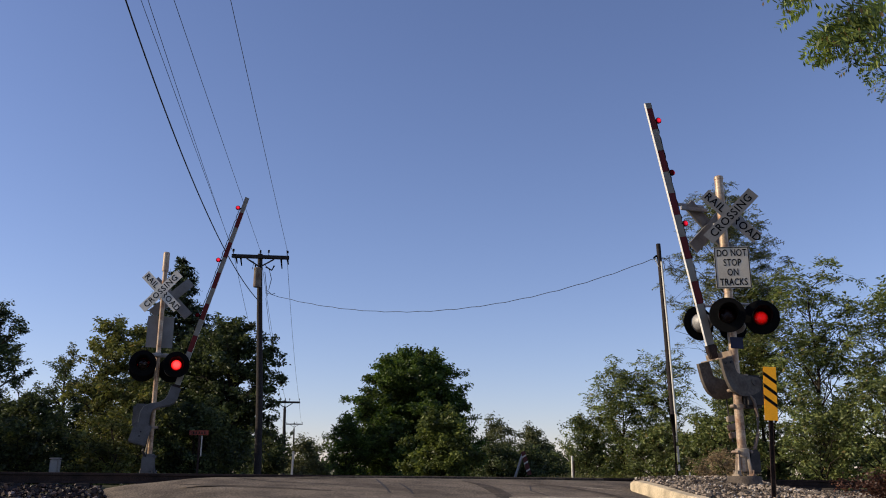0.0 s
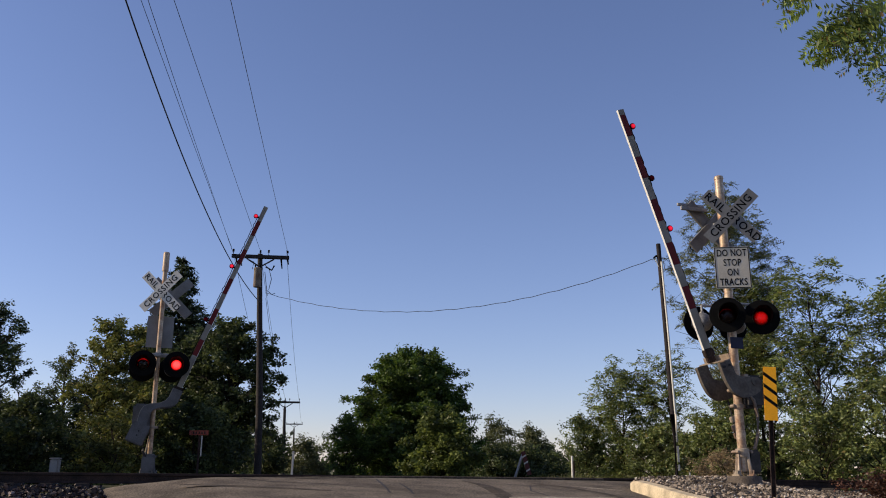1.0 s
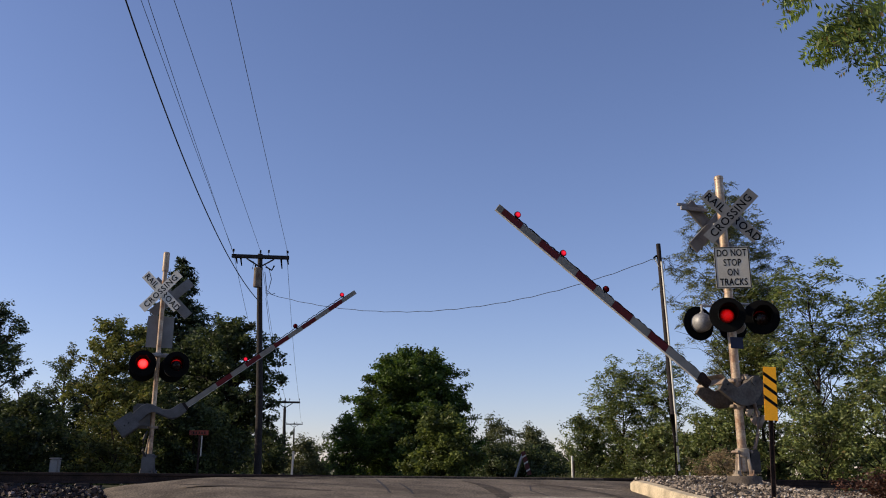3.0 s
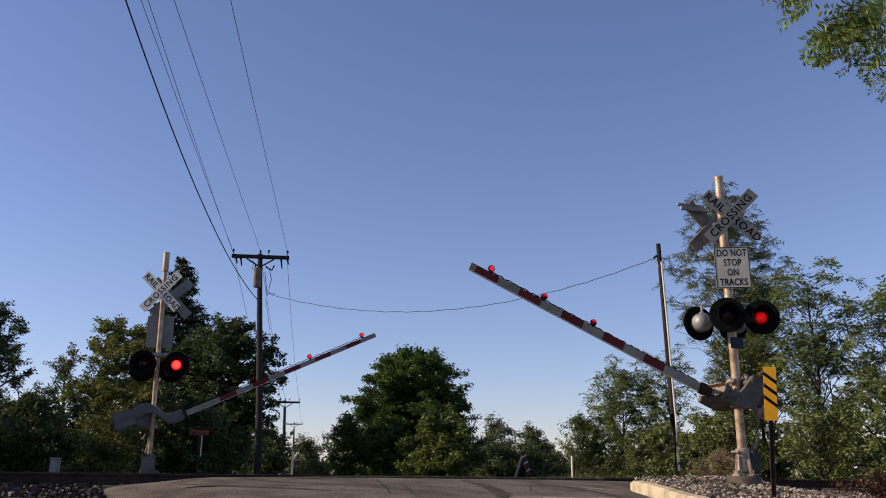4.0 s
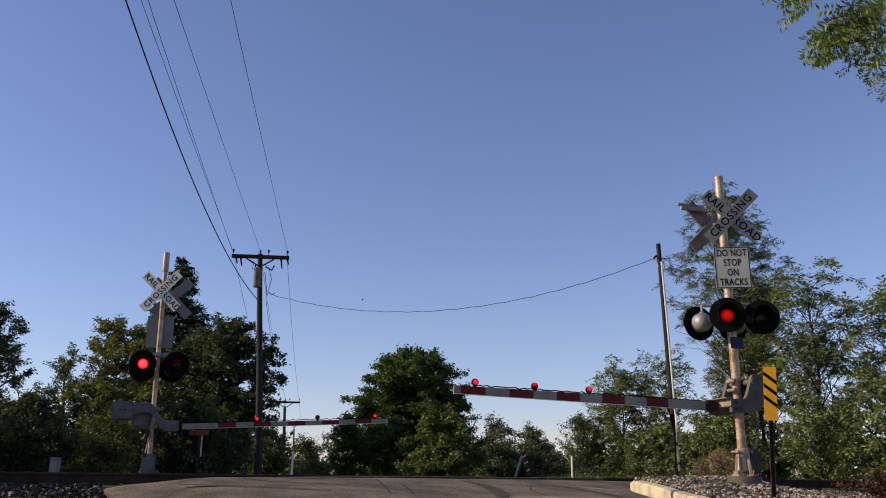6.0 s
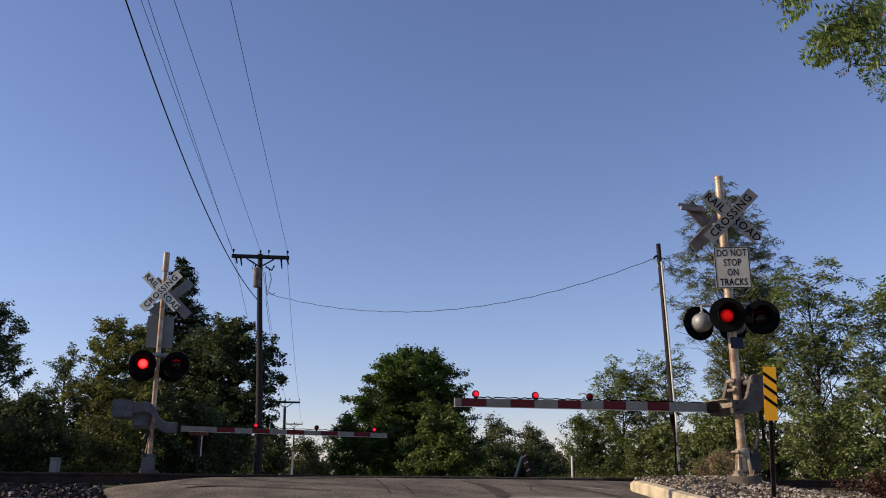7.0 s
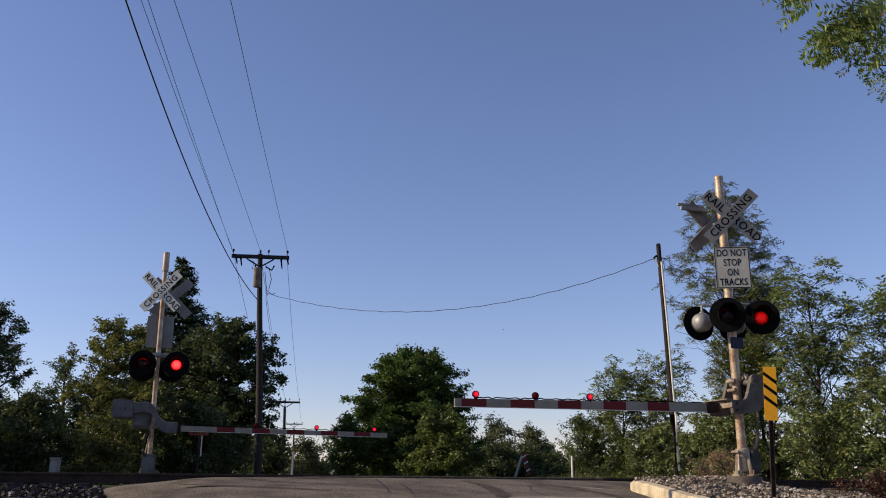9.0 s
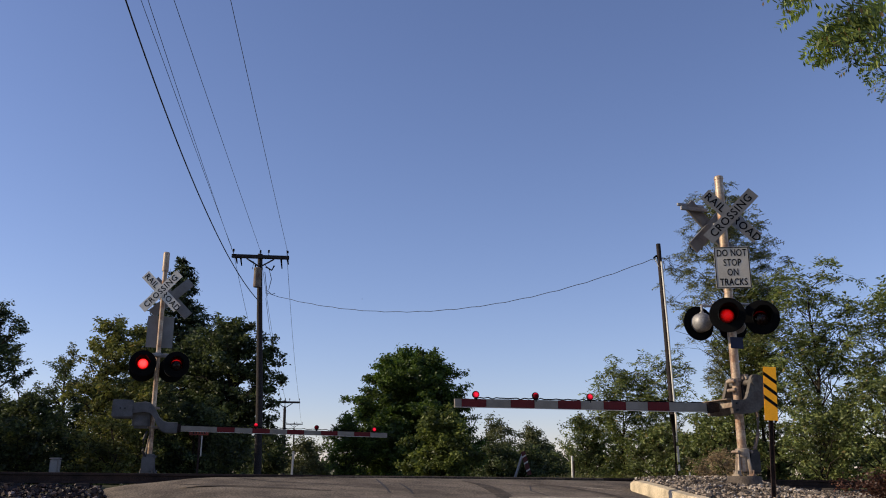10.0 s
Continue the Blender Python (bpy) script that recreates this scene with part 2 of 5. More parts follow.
def finish(name, bm, material, smooth=True):
    bmesh.ops.recalc_face_normals(bm, faces=bm.faces)
    me = bpy.data.meshes.new(name)
    bm.to_mesh(me)
    bm.free()
    me.materials.append(material)
    if smooth:
        me.shade_smooth()
        me.set_sharp_from_angle(angle=radians(38))
    return me


def part(name, bm, material, parent=None, label="", at=None):
    ob = new(name, finish(name, bm, material) if isinstance(bm, bmesh.types.BMesh) else bm)
    if parent:
        ob.parent = parent
    if at is not None:
        ob.matrix_basis = at
    return tagged(ob, label)


def empty(name, m, label, category, group="", kind=""):
    ob = new(name)
    ob.matrix_basis = m
    return tagged(ob, label, category, group, kind)


def quads(name, v, material):
    """A mesh of loose four-cornered pieces from an array (n, 4, 3)."""
    n = len(v)
    me = bpy.data.meshes.new(name)
    me.vertices.add(n * 4), me.loops.add(n * 4), me.polygons.add(n)
    me.vertices.foreach_set("co", v.astype(np.float32).ravel())
    me.loops.foreach_set("vertex_index", np.arange(n * 4, dtype=np.int32))
    me.polygons.foreach_set("loop_start", np.arange(0, n * 4, 4, dtype=np.int32))
    me.update(calc_edges=True)
    me.materials.append(material)
    return me


FONT_BOLD = 0.012


def words(text, size, parent, m, stretch=1.0, spacing=1.1):
    """Flat black lettering, its face towards local -y."""
    cu = bpy.data.curves.new("lettering", "FONT")
    cu.body, cu.size, cu.align_x, cu.align_y = text, size, "CENTER", "CENTER"
    cu.extrude, cu.offset, cu.space_character, cu.resolution_u = 0.001, FONT_BOLD * size, spacing, 3
    tmp = new("lettering", cu)
    bpy.context.view_layer.update()
    me = bpy.data.meshes.new_from_object(tmp.evaluated_get(bpy.context.evaluated_depsgraph_get()))
    bpy.data.objects.remove(tmp)
    me.materials.clear()
    me.materials.append(M["letter"])
    ob = new("lettering", me)
    ob.parent = parent
    ob.matrix_basis = m @ pose(0, 0, 0, 90) @ Matrix.Diagonal((stretch, 1, 1, 1))
    return tagged(ob, "black lettering")


# ---- ground ----
TRACK = radians(22)          # direction of the track, anticlockwise from +x
CT, ST = math.cos(TRACK), math.sin(TRACK)


def along(x, y):
    return x * CT + y * ST, -x * ST + y * CT


def smooth(t):
    t = min(1.0, max(0.0, t))
    return t * t * (3 - 2 * t)


def level(x, y):
    """Height of the road: a ramp up to the track, level over it, down again."""
    a, s = along(x, y)
    a = max(-30.0, min(30.0, a))
    top = 1.285 - 0.0083 * a - 0.065 * smooth((a + 1.5) / 3) * (1 - smooth((s - 18.5) / 2))
    if s < 15.6:
        d = 15.6 - s
        return max(0.06 - 0.02 * math.exp(-s * s), top - (0.075 * max(0.0, d - 0.6) + 0.03 * min(d, 0.6) ** 2))
    return top - 0.55 * smooth((s - 22.5) / 14)


RIGHT_EDGE = ((-60, 8.0), (0, 3.72), (11, 3.54), (13.5, 3.47), (16.2, 3.35), (17.2, 4.2), (20, 4.4), (70, -5.9))
LEFT_EDGE = ((-60, 7.0), (0, -1.6), (10.3, -3.6), (11.6, -4.25), (13.4, -5.0), (14.8, -5.6), (15.4, -5.7), (17, -5.2), (20, -4.9), (70, -15.0))


def edge(rows, y):
    for (y0, x0), (y1, x1) in zip(rows, rows[1:]):
        if y <= y1:
            return x0 + (x1 - x0) * (y - y0) / (y1 - y0)
    return rows[-1][1]


def ground():
    xs = [-3000, -900, -300, -120] + [-60 + 3 * i for i in range(13)] + [-22 + i for i in range(46)] + [26 + 3 * i for i in range(13)] + [120, 300, 900, 3000]
    ys = [-3000, -900, -300, -120, -60, -40, -25, -15] + [-8 + i for i in range(50)] + [44, 48, 52, 60, 75, 120, 300, 900, 3000]
    bm = bmesh.new()
    grid = []
    for y in ys:
        row = []
        for x in xs:
            far = smooth((math.hypot(x, y - 15) - 60) / 200)
            z = (level(x, y) - 0.24) * (1 - far) + far * 0.3
            if abs(x) < 40 and -10 < y < 45:
                z += 0.05 * noise.noise(Vector((x * 0.7, y * 0.7, 0)))
            row.append(bm.verts.new((x, y, z)))
        grid.append(row)
    for r0, r1 in zip(grid, grid[1:]):
        for i in range(len(xs) - 1):
            bm.faces.new((r0[i], r0[i + 1], r1[i + 1], r1[i]))
    tagged(part("ground", bm, M["soil"]), "bare brown soil with thin dry grass", "ground", kind="structure")


def road():
    bm = bmesh.new()
    top, low = [], []
    ys = [-60, -30, -15, -8, -4] + [0.5 * i for i in range(0, 56)] + [28 + 2 * i for i in range(16)] + [64, 70]
    n = 26
    for y in ys:
        x0, x1 = edge(LEFT_EDGE, y), edge(RIGHT_EDGE, y)
        row = []
        for i in range(n + 1):
            x = x0 + (x1 - x0) * i / n
            crown = 0.03 * (1 - (2 * i / n - 1) ** 2)
            crown -= 0.15 * smooth(1 - (x - x0) / 1.7) * smooth((y - 8) / 3)
            wear = 0.012 * noise.noise(Vector((x * 1.3, y * 1.3, 3)))
            row.append(bm.verts.new((x, y, level(x, y) + crown + wear - (0.04 if i in (0, n) else 0))))
        top.append(row)
        low.append((bm.verts.new((x0 - 0.25, y, level(x0, y) - 0.35)), bm.verts.new((x1 + 0.05, y, level(x1, y) - 0.35))))
    for k in range(len(ys) - 1):
        for i in range(n):
            bm.faces.new((top[k][i], top[k][i + 1], top[k + 1][i + 1], top[k + 1][i]))
        bm.faces.new((low[k][0], top[k][0], top[k + 1][0], low[k + 1][0]))
        bm.faces.new((top[k][n], low[k][1], low[k + 1][1], top[k + 1][n]))
    return tagged(part("road", bm, M["asphalt"]), "worn brown-grey asphalt road humped over the track", "road", kind="structure")


def patch(pts, material, label, parent, lift=0.006):
    """A thin worn or tarred strip along points (x, y, half width)."""
    bm = bmesh.new()
    rows = []
    for i, (x, y, w) in enumerate(pts):
        x2, y2, _ = pts[min(i + 1, len(pts) - 1)]
        x1, y1, _ = pts[max(i - 1, 0)]
        d = Vector((x2 - x1, y2 - y1)).normalized()
        pair = []
        for s in (-1, -0.33, 0.33, 1):
            px, py = x - d.y * w * s, y + d.x * w * s
            i2 = (px - edge(LEFT_EDGE, py)) / (edge(RIGHT_EDGE, py) - edge(LEFT_EDGE, py))
            z = level(px, py) + 0.03 * (1 - (2 * i2 - 1) ** 2) + 0.012 * noise.noise(Vector((px * 1.3, py * 1.3, 3)))
            pair.append(bm.verts.new((px, py, z + (lift if abs(s) < 1 else 0.002))))
        rows.append(pair)
    for r0, r1 in zip(rows, rows[1:]):
        for i in range(3):
            bm.faces.new((r0[i], r0[i + 1], r1[i + 1], r1[i]))
    part("tar_seam" if material == M["seam"] else "worn_strip", bm, material, parent, label)


def kerb():
    """A battered concrete kerb with a rounded nose."""
    bm = bmesh.new()
    rows = []
    ys = [16.40, 16.32, 16.15, 15.80] + [15.4 - 0.4 * i for i in range(40)]
    for i, y in enumerate(ys):
        x = edge(RIGHT_EDGE, min(y, 16.1))
        z = level(x, y)
        k = (0.10, 0.42, 0.70, 0.90)[i] if i < 4 else 1.0
        h = (0.15 + 0.012 * noise.noise(Vector((x * 3, y * 3, 0)))) * (0.25 + 0.75 * k)
        w = 0.20 * k
        prof = ((0.0, -0.1), (0.01, h * 0.75), (0.04, h), (w - 0.02, h + 0.01), (w, h * 0.9), (w, -0.1))
        cx = x + 0.10 * (1 - k)
        rows.append([bm.verts.new((cx + px, y, z + pz)) for px, pz in prof])
    for a, b in zip(rows, rows[1:]):
        for i in range(5):
            bm.faces.new((a[i], a[i + 1], b[i + 1], b[i]))
    bm.faces.new(rows[0])
    tagged(part("kerb", bm, M["kerb"]), "pale buff concrete kerb beside the road", "kerb", kind="structure")


def crossing_panels():
    """Dark asphalt filling beside and between the rails, level with their heads."""
    for s0, s1 in ((15.70, 16.00), (16.13, 17.48), (17.63, 17.95)):
        bm = bmesh.new()
        n = 24
        a0, a1 = 1.6, 9.9
        rows = []
        for k in range(n + 1):
            a = a0 + (a1 - a0) * k / n
            z = 1.285 - 0.0083 * a + 0.008 + 0.008 * noise.noise(Vector((a * 1.7, s0, 1))) - 0.09 * max(0.0, 1 - 1.8 * k / n) ** 2 * (1 if s0 < 16 else 0)
            rows.append([bm.verts.new((a * CT - q * ST, a * ST + q * CT, z + dz)) for q, dz in ((s0, -0.25), (s0, -0.012), (s0 + 0.02, 0.0), (s1, 0.0), (s1, -0.25))])
        for r0, r1 in zip(rows, rows[1:]):
            for i in range(4):
                bm.faces.new((r0[i], r0[i + 1], r1[i + 1], r1[i]))
        bm.faces.new(rows[0]), bm.faces.new(rows[-1][::-1])
        part("crossing_panel", bm, M["patch"], the_road, "dark asphalt panel along the rail")


def bed_level(x, y):
    a, s = along(x, y)
    side = x - edge(RIGHT_EDGE, min(y, 16.1)) - 0.2
    return level(x, y) + 0.155 + 0.05 * smooth(side) - 0.24 * smooth((side - 1.7) / 1.8) - 0.33 * smooth((s - 13.6) / 1.5) + 0.03 * noise.noise(Vector((x, y, 5)))


def gravel_bed():
    bm = bmesh.new()
    grid = []
    for j in range(44):
        y = 0.0 + 0.45 * j
        row = []
        x0 = edge(RIGHT_EDGE, min(y, 16.1)) + 0.2
        for i in range(24):
            x = x0 + 9 * (i / 23) ** 1.3
            row.append(bm.verts.new((x, y, bed_level(x, y) - (0.3 if i == 23 else 0) - (0.12 if y > 16.1 and i == 0 else 0))))
        grid.append(row)
    for r0, r1 in zip(grid, grid[1:]):
        for i in range(23):
            bm.faces.new((r0[i], r0[i + 1], r1[i + 1], r1[i]))
    tagged(part("gravel_bed", bm, M["bed"]), "grey gravel bed behind the kerb", "gravel", kind="structure")


def stones(name, label, spots, size, rng, material):
    """Many angular stones, each a distorted eight-cornered lump."""
    n = len(spots)
    cube = np.array([(x, y, z) for x in (-1, 1) for y in (-1, 1) for z in (-1, 1)], float)
    fidx = np.array([(0, 1, 3, 2), (4, 6, 7, 5), (0, 4, 5, 1), (2, 3, 7, 6), (0, 2, 6, 4), (1, 5, 7, 3)])
    v = cube[None] * rng.uniform(0.35, 1.0, (n, 8, 3))
    ax = rng.normal(size=(n, 3))
    ax /= np.linalg.norm(ax, axis=1)[:, None]
    an = rng.uniform(0, 6.28, n)
    K = np.zeros((n, 3, 3))
    K[:, 0, 1], K[:, 0, 2], K[:, 1, 0], K[:, 1, 2], K[:, 2, 0], K[:, 2, 1] = -ax[:, 2], ax[:, 1], ax[:, 2], -ax[:, 0], -ax[:, 1], ax[:, 0]
    R = np.eye(3) + np.sin(an)[:, None, None] * K + (1 - np.cos(an))[:, None, None] * (K @ K)
    v = np.einsum("nij,nkj->nki", R, v) * (size * rng.uniform(0.5, 1.35, n))[:, None, None] * np.array((1, 1, 0.75))
    v += spots[:, None, :]
    me = bpy.data.meshes.new(name)
    me.from_pydata(v.reshape(-1, 3).tolist(), [], (fidx[None] + 8 * np.arange(n)[:, None, None]).reshape(-1, 4).tolist())
    me.materials.append(material)
    tagged(new(name, me), label, "gravel", kind="stuff")


M["stone_mix"] = leaf_mat("mixed_stone", (0.030, 0.022, 0.016), (0.36, 0.29, 0.22), trans=0.0, dry=(0.5, 0.46, 0.40), dry_share=0.05)
M["stone_dark"] = leaf_mat("dark_ballast_stone", (0.005, 0.003, 0.003), (0.036, 0.022, 0.020), trans=0.0, dry=(0.19, 0.15, 0.135), dry_share=0.06)


def ballast():
    rng = np.random.default_rng(3)
    pts = []
    while len(pts) < 10500:
        y = rng.uniform(9.0, 17.5)
        x = edge(RIGHT_EDGE, min(y, 16.1)) + 0.2 + rng.uniform(0, 5.5)
        if along(x, y)[1] < 14.7:
            pts.append((x, y, bed_level(x, y) + rng.uniform(0, 0.025)))
    stones("gravel", "mixed grey and white crushed stone gravel", np.array(pts), 0.023, rng, M["stone_mix"])
    pts = []
    while len(pts) < 8000:
        a, s = rng.uniform(-9, 2.2), rng.uniform(9.5, 15.95)
        x, y = a * CT - s * ST, a * ST + s * CT
        if x < edge(LEFT_EDGE, y) - 0.1:
            pts.append((x, y, level(x, y) - 0.22 + rng.uniform(-0.01, 0.05) + 0.05 * noise.noise(Vector((x * 0.7, y * 0.7, 0)))))
    stones("track_ballast", "grey crushed stone ballast beside the rail", np.array(pts), 0.034, rng, M["stone_dark"])


def rail(s):
    """One rail with head, web and foot, following the track."""
    bm = bmesh.new()
    prof = ((-0.07, 0), (0.07, 0), (0.07, 0.012), (0.012, 0.035), (0.012, 0.125), (0.036, 0.135), (0.036, 0.168), (0.028, 0.175), (-0.028, 0.175), (-0.036, 0.168), (-0.036, 0.135), (-0.012, 0.125), (-0.012, 0.035), (-0.07, 0.012))
    ends = []
    for a in (-60, -30, 0, 10, 30, 60):
        z = 1.285 - 0.0083 * max(-30, min(30, a)) - 0.165
        ends.append([bm.verts.new((a * CT - (s + p) * ST, a * ST + (s + p) * CT, z + q)) for p, q in prof])
    for e0, e1 in zip(ends, ends[1:]):
        for i in range(len(prof)):
            j = (i + 1) % len(prof)
            bm.faces.new((e0[i], e0[j], e1[j], e1[i]))
    bm.faces.new(ends[0]), bm.faces.new(ends[-1][::-1])
    tagged(part("rail", bm, M["rust"]), "dark rusty steel rail of the railway track", "rail", "rails of the track")


def sleepers():
    bm = bmesh.new()
    box(bm, (0, 0, 0), (0.22, 2.6, 0.16), bevel=0.012)
    me = finish("sleeper", bm, M["wood"])
    for i in range(-14, 30):
        a = i * 0.55
        x, y = a * CT - 16.8 * ST, a * ST + 16.8 * CT
        if edge(LEFT_EDGE, y) - 0.6 < x < edge(RIGHT_EDGE, y) + 0.6:
            continue
        ob = new("sleeper", me)
        ob.matrix_basis = pose(x, y, 1.285 - 0.0083 * a - 0.165 - 0.081, 0, 0, 22)
        tagged(ob, "dark creosoted wooden railway sleeper", "sleeper", "sleepers under the rails")


# ---- crossing signals ----
def lamp_head(parent, x, y, z, facing, glow, aim=0, glowing="bulb_on"):
    """Round black background, visor, red lens, and the bulb that turns behind it. facing -1 looks to local -y."""
    turn = pose(x, y, z, 0, 0, (0 if facing < 0 else 180) + aim)
    bm = bmesh.new()
    lathe(bm, ((0.150, -0.005), (0.153, -0.012), (0.30, -0.006), (0.305, 0.0), (0.305, 0.012), (0.16, 0.014)), 40)
    head = part("lamp_head", bm, M["black"], parent, "round black signal background", turn)
    bm = bmesh.new()
    r = lathe(bm, ((0.165, 0.012), (0.17, 0.08), (0.163, 0.17), (0.13, 0.235), (0.075, 0.268), (0.02, 0.28)), 28)
    bm.faces.new(r[-1])
    box(bm, (0, 0.12, 0.165), (0.06, 0.07, 0.06), bevel=0.01)
    part("housing", bm, M["galv"], head, "silver cast lamp housing")
    bm = bmesh.new()  # visor, longer above
    n = 24
    rows = []
    for k in range(n + 1):
        a = radians(-35 + 250 * k / n)
        depth = 0.30 * (0.25 + 0.75 * max(0.0, math.sin(math.pi * k / n)) ** 0.7)
        rows.append([bm.verts.new((rr * math.cos(a), yy, rr * math.sin(a))) for rr, yy in ((0.158, -0.008), (0.164, -depth), (0.168, -depth), (0.163, -0.008))])
    for a, b in zip(rows, rows[1:]):
        for i in range(4):
            j = (i + 1) % 4
            bm.faces.new((a[i], a[j], b[j], b[i]))
    bm.faces.new(rows[0]), bm.faces.new(rows[-1][::-1])
    part("visor", bm, M["black"], head, "black metal visor")
    bm = bmesh.new()
    r = lathe(bm, ((0.151, -0.006), (0.115, -0.018), (0.06, -0.027), (0.008, -0.031)), 28)
    bm.faces.new(r[-1])
    lens = part("lens", bm, M["lens"], head, "red glass lens")
    lens.visible_shadow = False
    bm = bmesh.new()
    lathe(bm, ((0.152, -0.004), (0.148, 0.06), (0.126, 0.118), (0.126, 0.122), (0.168, 0.09)), 28)
    part("reflector", bm, M["black"], head)
    bulb = bulb_ball(head, 0.125, (0, 0.120, 0), M[glowing])
    bulb["glow"] = glow
    return bulb


def bulb_ball(parent, r, at, glowing):
    """A ball, glowing on the side towards -y, dark on the other."""
    bm = bmesh.new()
    bmesh.ops.create_uvsphere(bm, u_segments=28, v_segments=18, radius=r)
    return part("bulb", bm, glowing, parent, "turning red signal bulb", Matrix.Translation(at))


def crossbuck(parent, z, y, facing, turn=0, dx=0.0, sheet="white"):
    for text, ang, dy in (("CROSSING", 45, -0.012 if facing < 0 else -0.028), ("RAIL  ROAD", -45, 0.012 if facing < 0 else 0.028)):
        bm = bmesh.new()
        box(bm, (0, 0, 0), (1.22, 0.006 if facing < 0 else 0.05, 0.229), bevel=0.002)
        m = pose(dx, 0, z, 0, 0, turn) @ pose(0, y + dy * (-facing), 0, 0, 0, 0 if facing < 0 else 180) @ pose(0, 0, 0, 0, -ang, 0)
        blade = part("crossbuck_blade", bm, M[sheet], parent, "weathered white crossbuck blade, tone set by its sheet", m)
        if text == "CROSSING":
            words(text, 0.20, blade, pose(0, -0.0045 if facing < 0 else -0.0265, 0), 0.98, 1.12)
        else:
            words("RAIL", 0.20, blade, pose(-0.37, -0.0045 if facing < 0 else -0.0265, 0), 0.98, 1.1)
            words("ROAD", 0.20, blade, pose(0.36, -0.0045 if facing < 0 else -0.0265, 0), 0.98, 1.1)
    bm = bmesh.new()
    box(bm, (dx * 0.5, y * 0.36, z), (0.07 + abs(dx), abs(y) * 0.6, 0.10), bevel=0.008)
    part("bracket", bm, M["galv"], parent)


def stop_sign(parent, z, y, facing, turn=0, dx=0.0, sheet="white"):
    """White rectangular regulatory sign with a black border."""
    bm = bmesh.new()
    box(bm, (0, 0, 0), (0.61, 0.005, 0.762))
    sign = part("track_sign", bm, M[sheet], parent, "white rectangular warning sign with black lettering", pose(dx, 0, z, 0, 0, turn) @ pose(0, y, 0, 0, 0, 0 if facing < 0 else 180))
    bm = bmesh.new()
    for cx, cz, w, h in ((0, 0.366, 0.60, 0.013), (0, -0.366, 0.60, 0.013), (0.292, 0, 0.013, 0.719), (-0.292, 0, 0.013, 0.719)):
        box(bm, (cx, -0.0045, cz), (w, 0.003, h))
    part("border", bm, M["letter"], sign, "black border")
    for i, t in enumerate(("DO NOT", "STOP", "ON", "TRACKS")):
        words(t, 0.178, sign, pose(0, -0.0045, 0.262 - 0.177 * i), 0.70, 1.05)
    for dz in (-0.25, 0.25):
        bm = bmesh.new()
        box(bm, (dx * 0.5, y * 0.35, z + dz), (0.09, abs(y) * 0.5, 0.05), bevel=0.006)
        part("bracket", bm, M["galv"], parent)


def strip(pts, side, top, bottom):
    """A band between two offsets of a bent centre line, as an outline of (x, z)."""
    up = [(x * side, z + top) for x, z in pts]
    dn = [(x * side, z + bottom) for x, z in pts]
    return up + dn[::-1]


def rounded(pts, times=2):
    """A closed outline with its corners cut round."""
    for _ in range(times):
        out = []
        for (x0, z0), (x1, z1) in zip(pts, pts[1:] + pts[:1]):
            out += [(0.8 * x0 + 0.2 * x1, 0.8 * z0 + 0.2 * z1), (0.2 * x0 + 0.8 * x1, 0.2 * z0 + 0.8 * z1)]
        pts = out
    return pts


def cast_support(arm, metal):
    """Two heavy cast side plates, joined by a bright angle bar, and the tail weight on rods behind."""
    plate = [(0.0, 0.125), (0.055, 0.085), (0.10, -0.06), (0.17, -0.25), (0.22, -0.31), (0.465, -0.315), (0.478, -0.318), (0.48, -0.33), (0.48, -0.525), (0.478, -0.538), (0.465, -0.54), (0.17, -0.54), (-0.04, -0.49), (-0.19, -0.34), (-0.22, -0.10), (-0.17, 0.08), (-0.08, 0.12)]
    for y0, y1 in ((-0.365, -0.29), (0.29, 0.365)):
        bm = bmesh.new()
        prism(bm, rounded([(-u, z) for u, z in plate]), y0, y1)
        part("side_plate", bm, metal, arm, "heavy cast side plate")
    bm = bmesh.new()
    box(bm, (-0.49, 0, -0.375), (0.018, 0.73, 0.13), bevel=0.003)
    box(bm, (-0.535, 0, -0.305), (0.11, 0.73, 0.014), bevel=0.003)
    part("cross_bar", bm, M["alu"], arm, "pale angle bar between the plates")
    bm = bmesh.new()
    box(bm, (-0.63, 0, -0.42), (0.25, 0.085, 0.16), bevel=0.015)
    part("tongue", bm, M["rust"], arm, "rusty tongue that holds the board")
    for u, z in ((0.40, -0.37), (0.40, -0.48), (0.0, 0.0)):
        bm = bmesh.new()
        rod(bm, (-u, -0.385, z), (-u, -0.364, z), 0.022, seg=8)
        part("bolt", bm, M["dark"], arm)
    for dz in (-0.07, 0.07):
        bm = bmesh.new()
        rod(bm, (0.16, 0.33, -0.06 + dz), (0.94, 0.33, -0.16 + dz), 0.013, seg=8)
        part("tail_rod", bm, M["dark"], arm)
    for u in (0.56, 0.70, 0.84):
        bm = bmesh.new()
        box(bm, (u, 0.33, -0.05 - 0.12 * u), (0.10, 0.07, 0.23), bevel=0.012)
        part("counterweight", bm, M["alu"], arm, "stained pale counterweight plate")
    bm = bmesh.new()
    box(bm, (0.70, 0.28, -0.24), (0.11, 0.02, 0.12), bevel=0.004)
    part("tail_tab", bm, M["alu"], arm, "small pale metal tab")


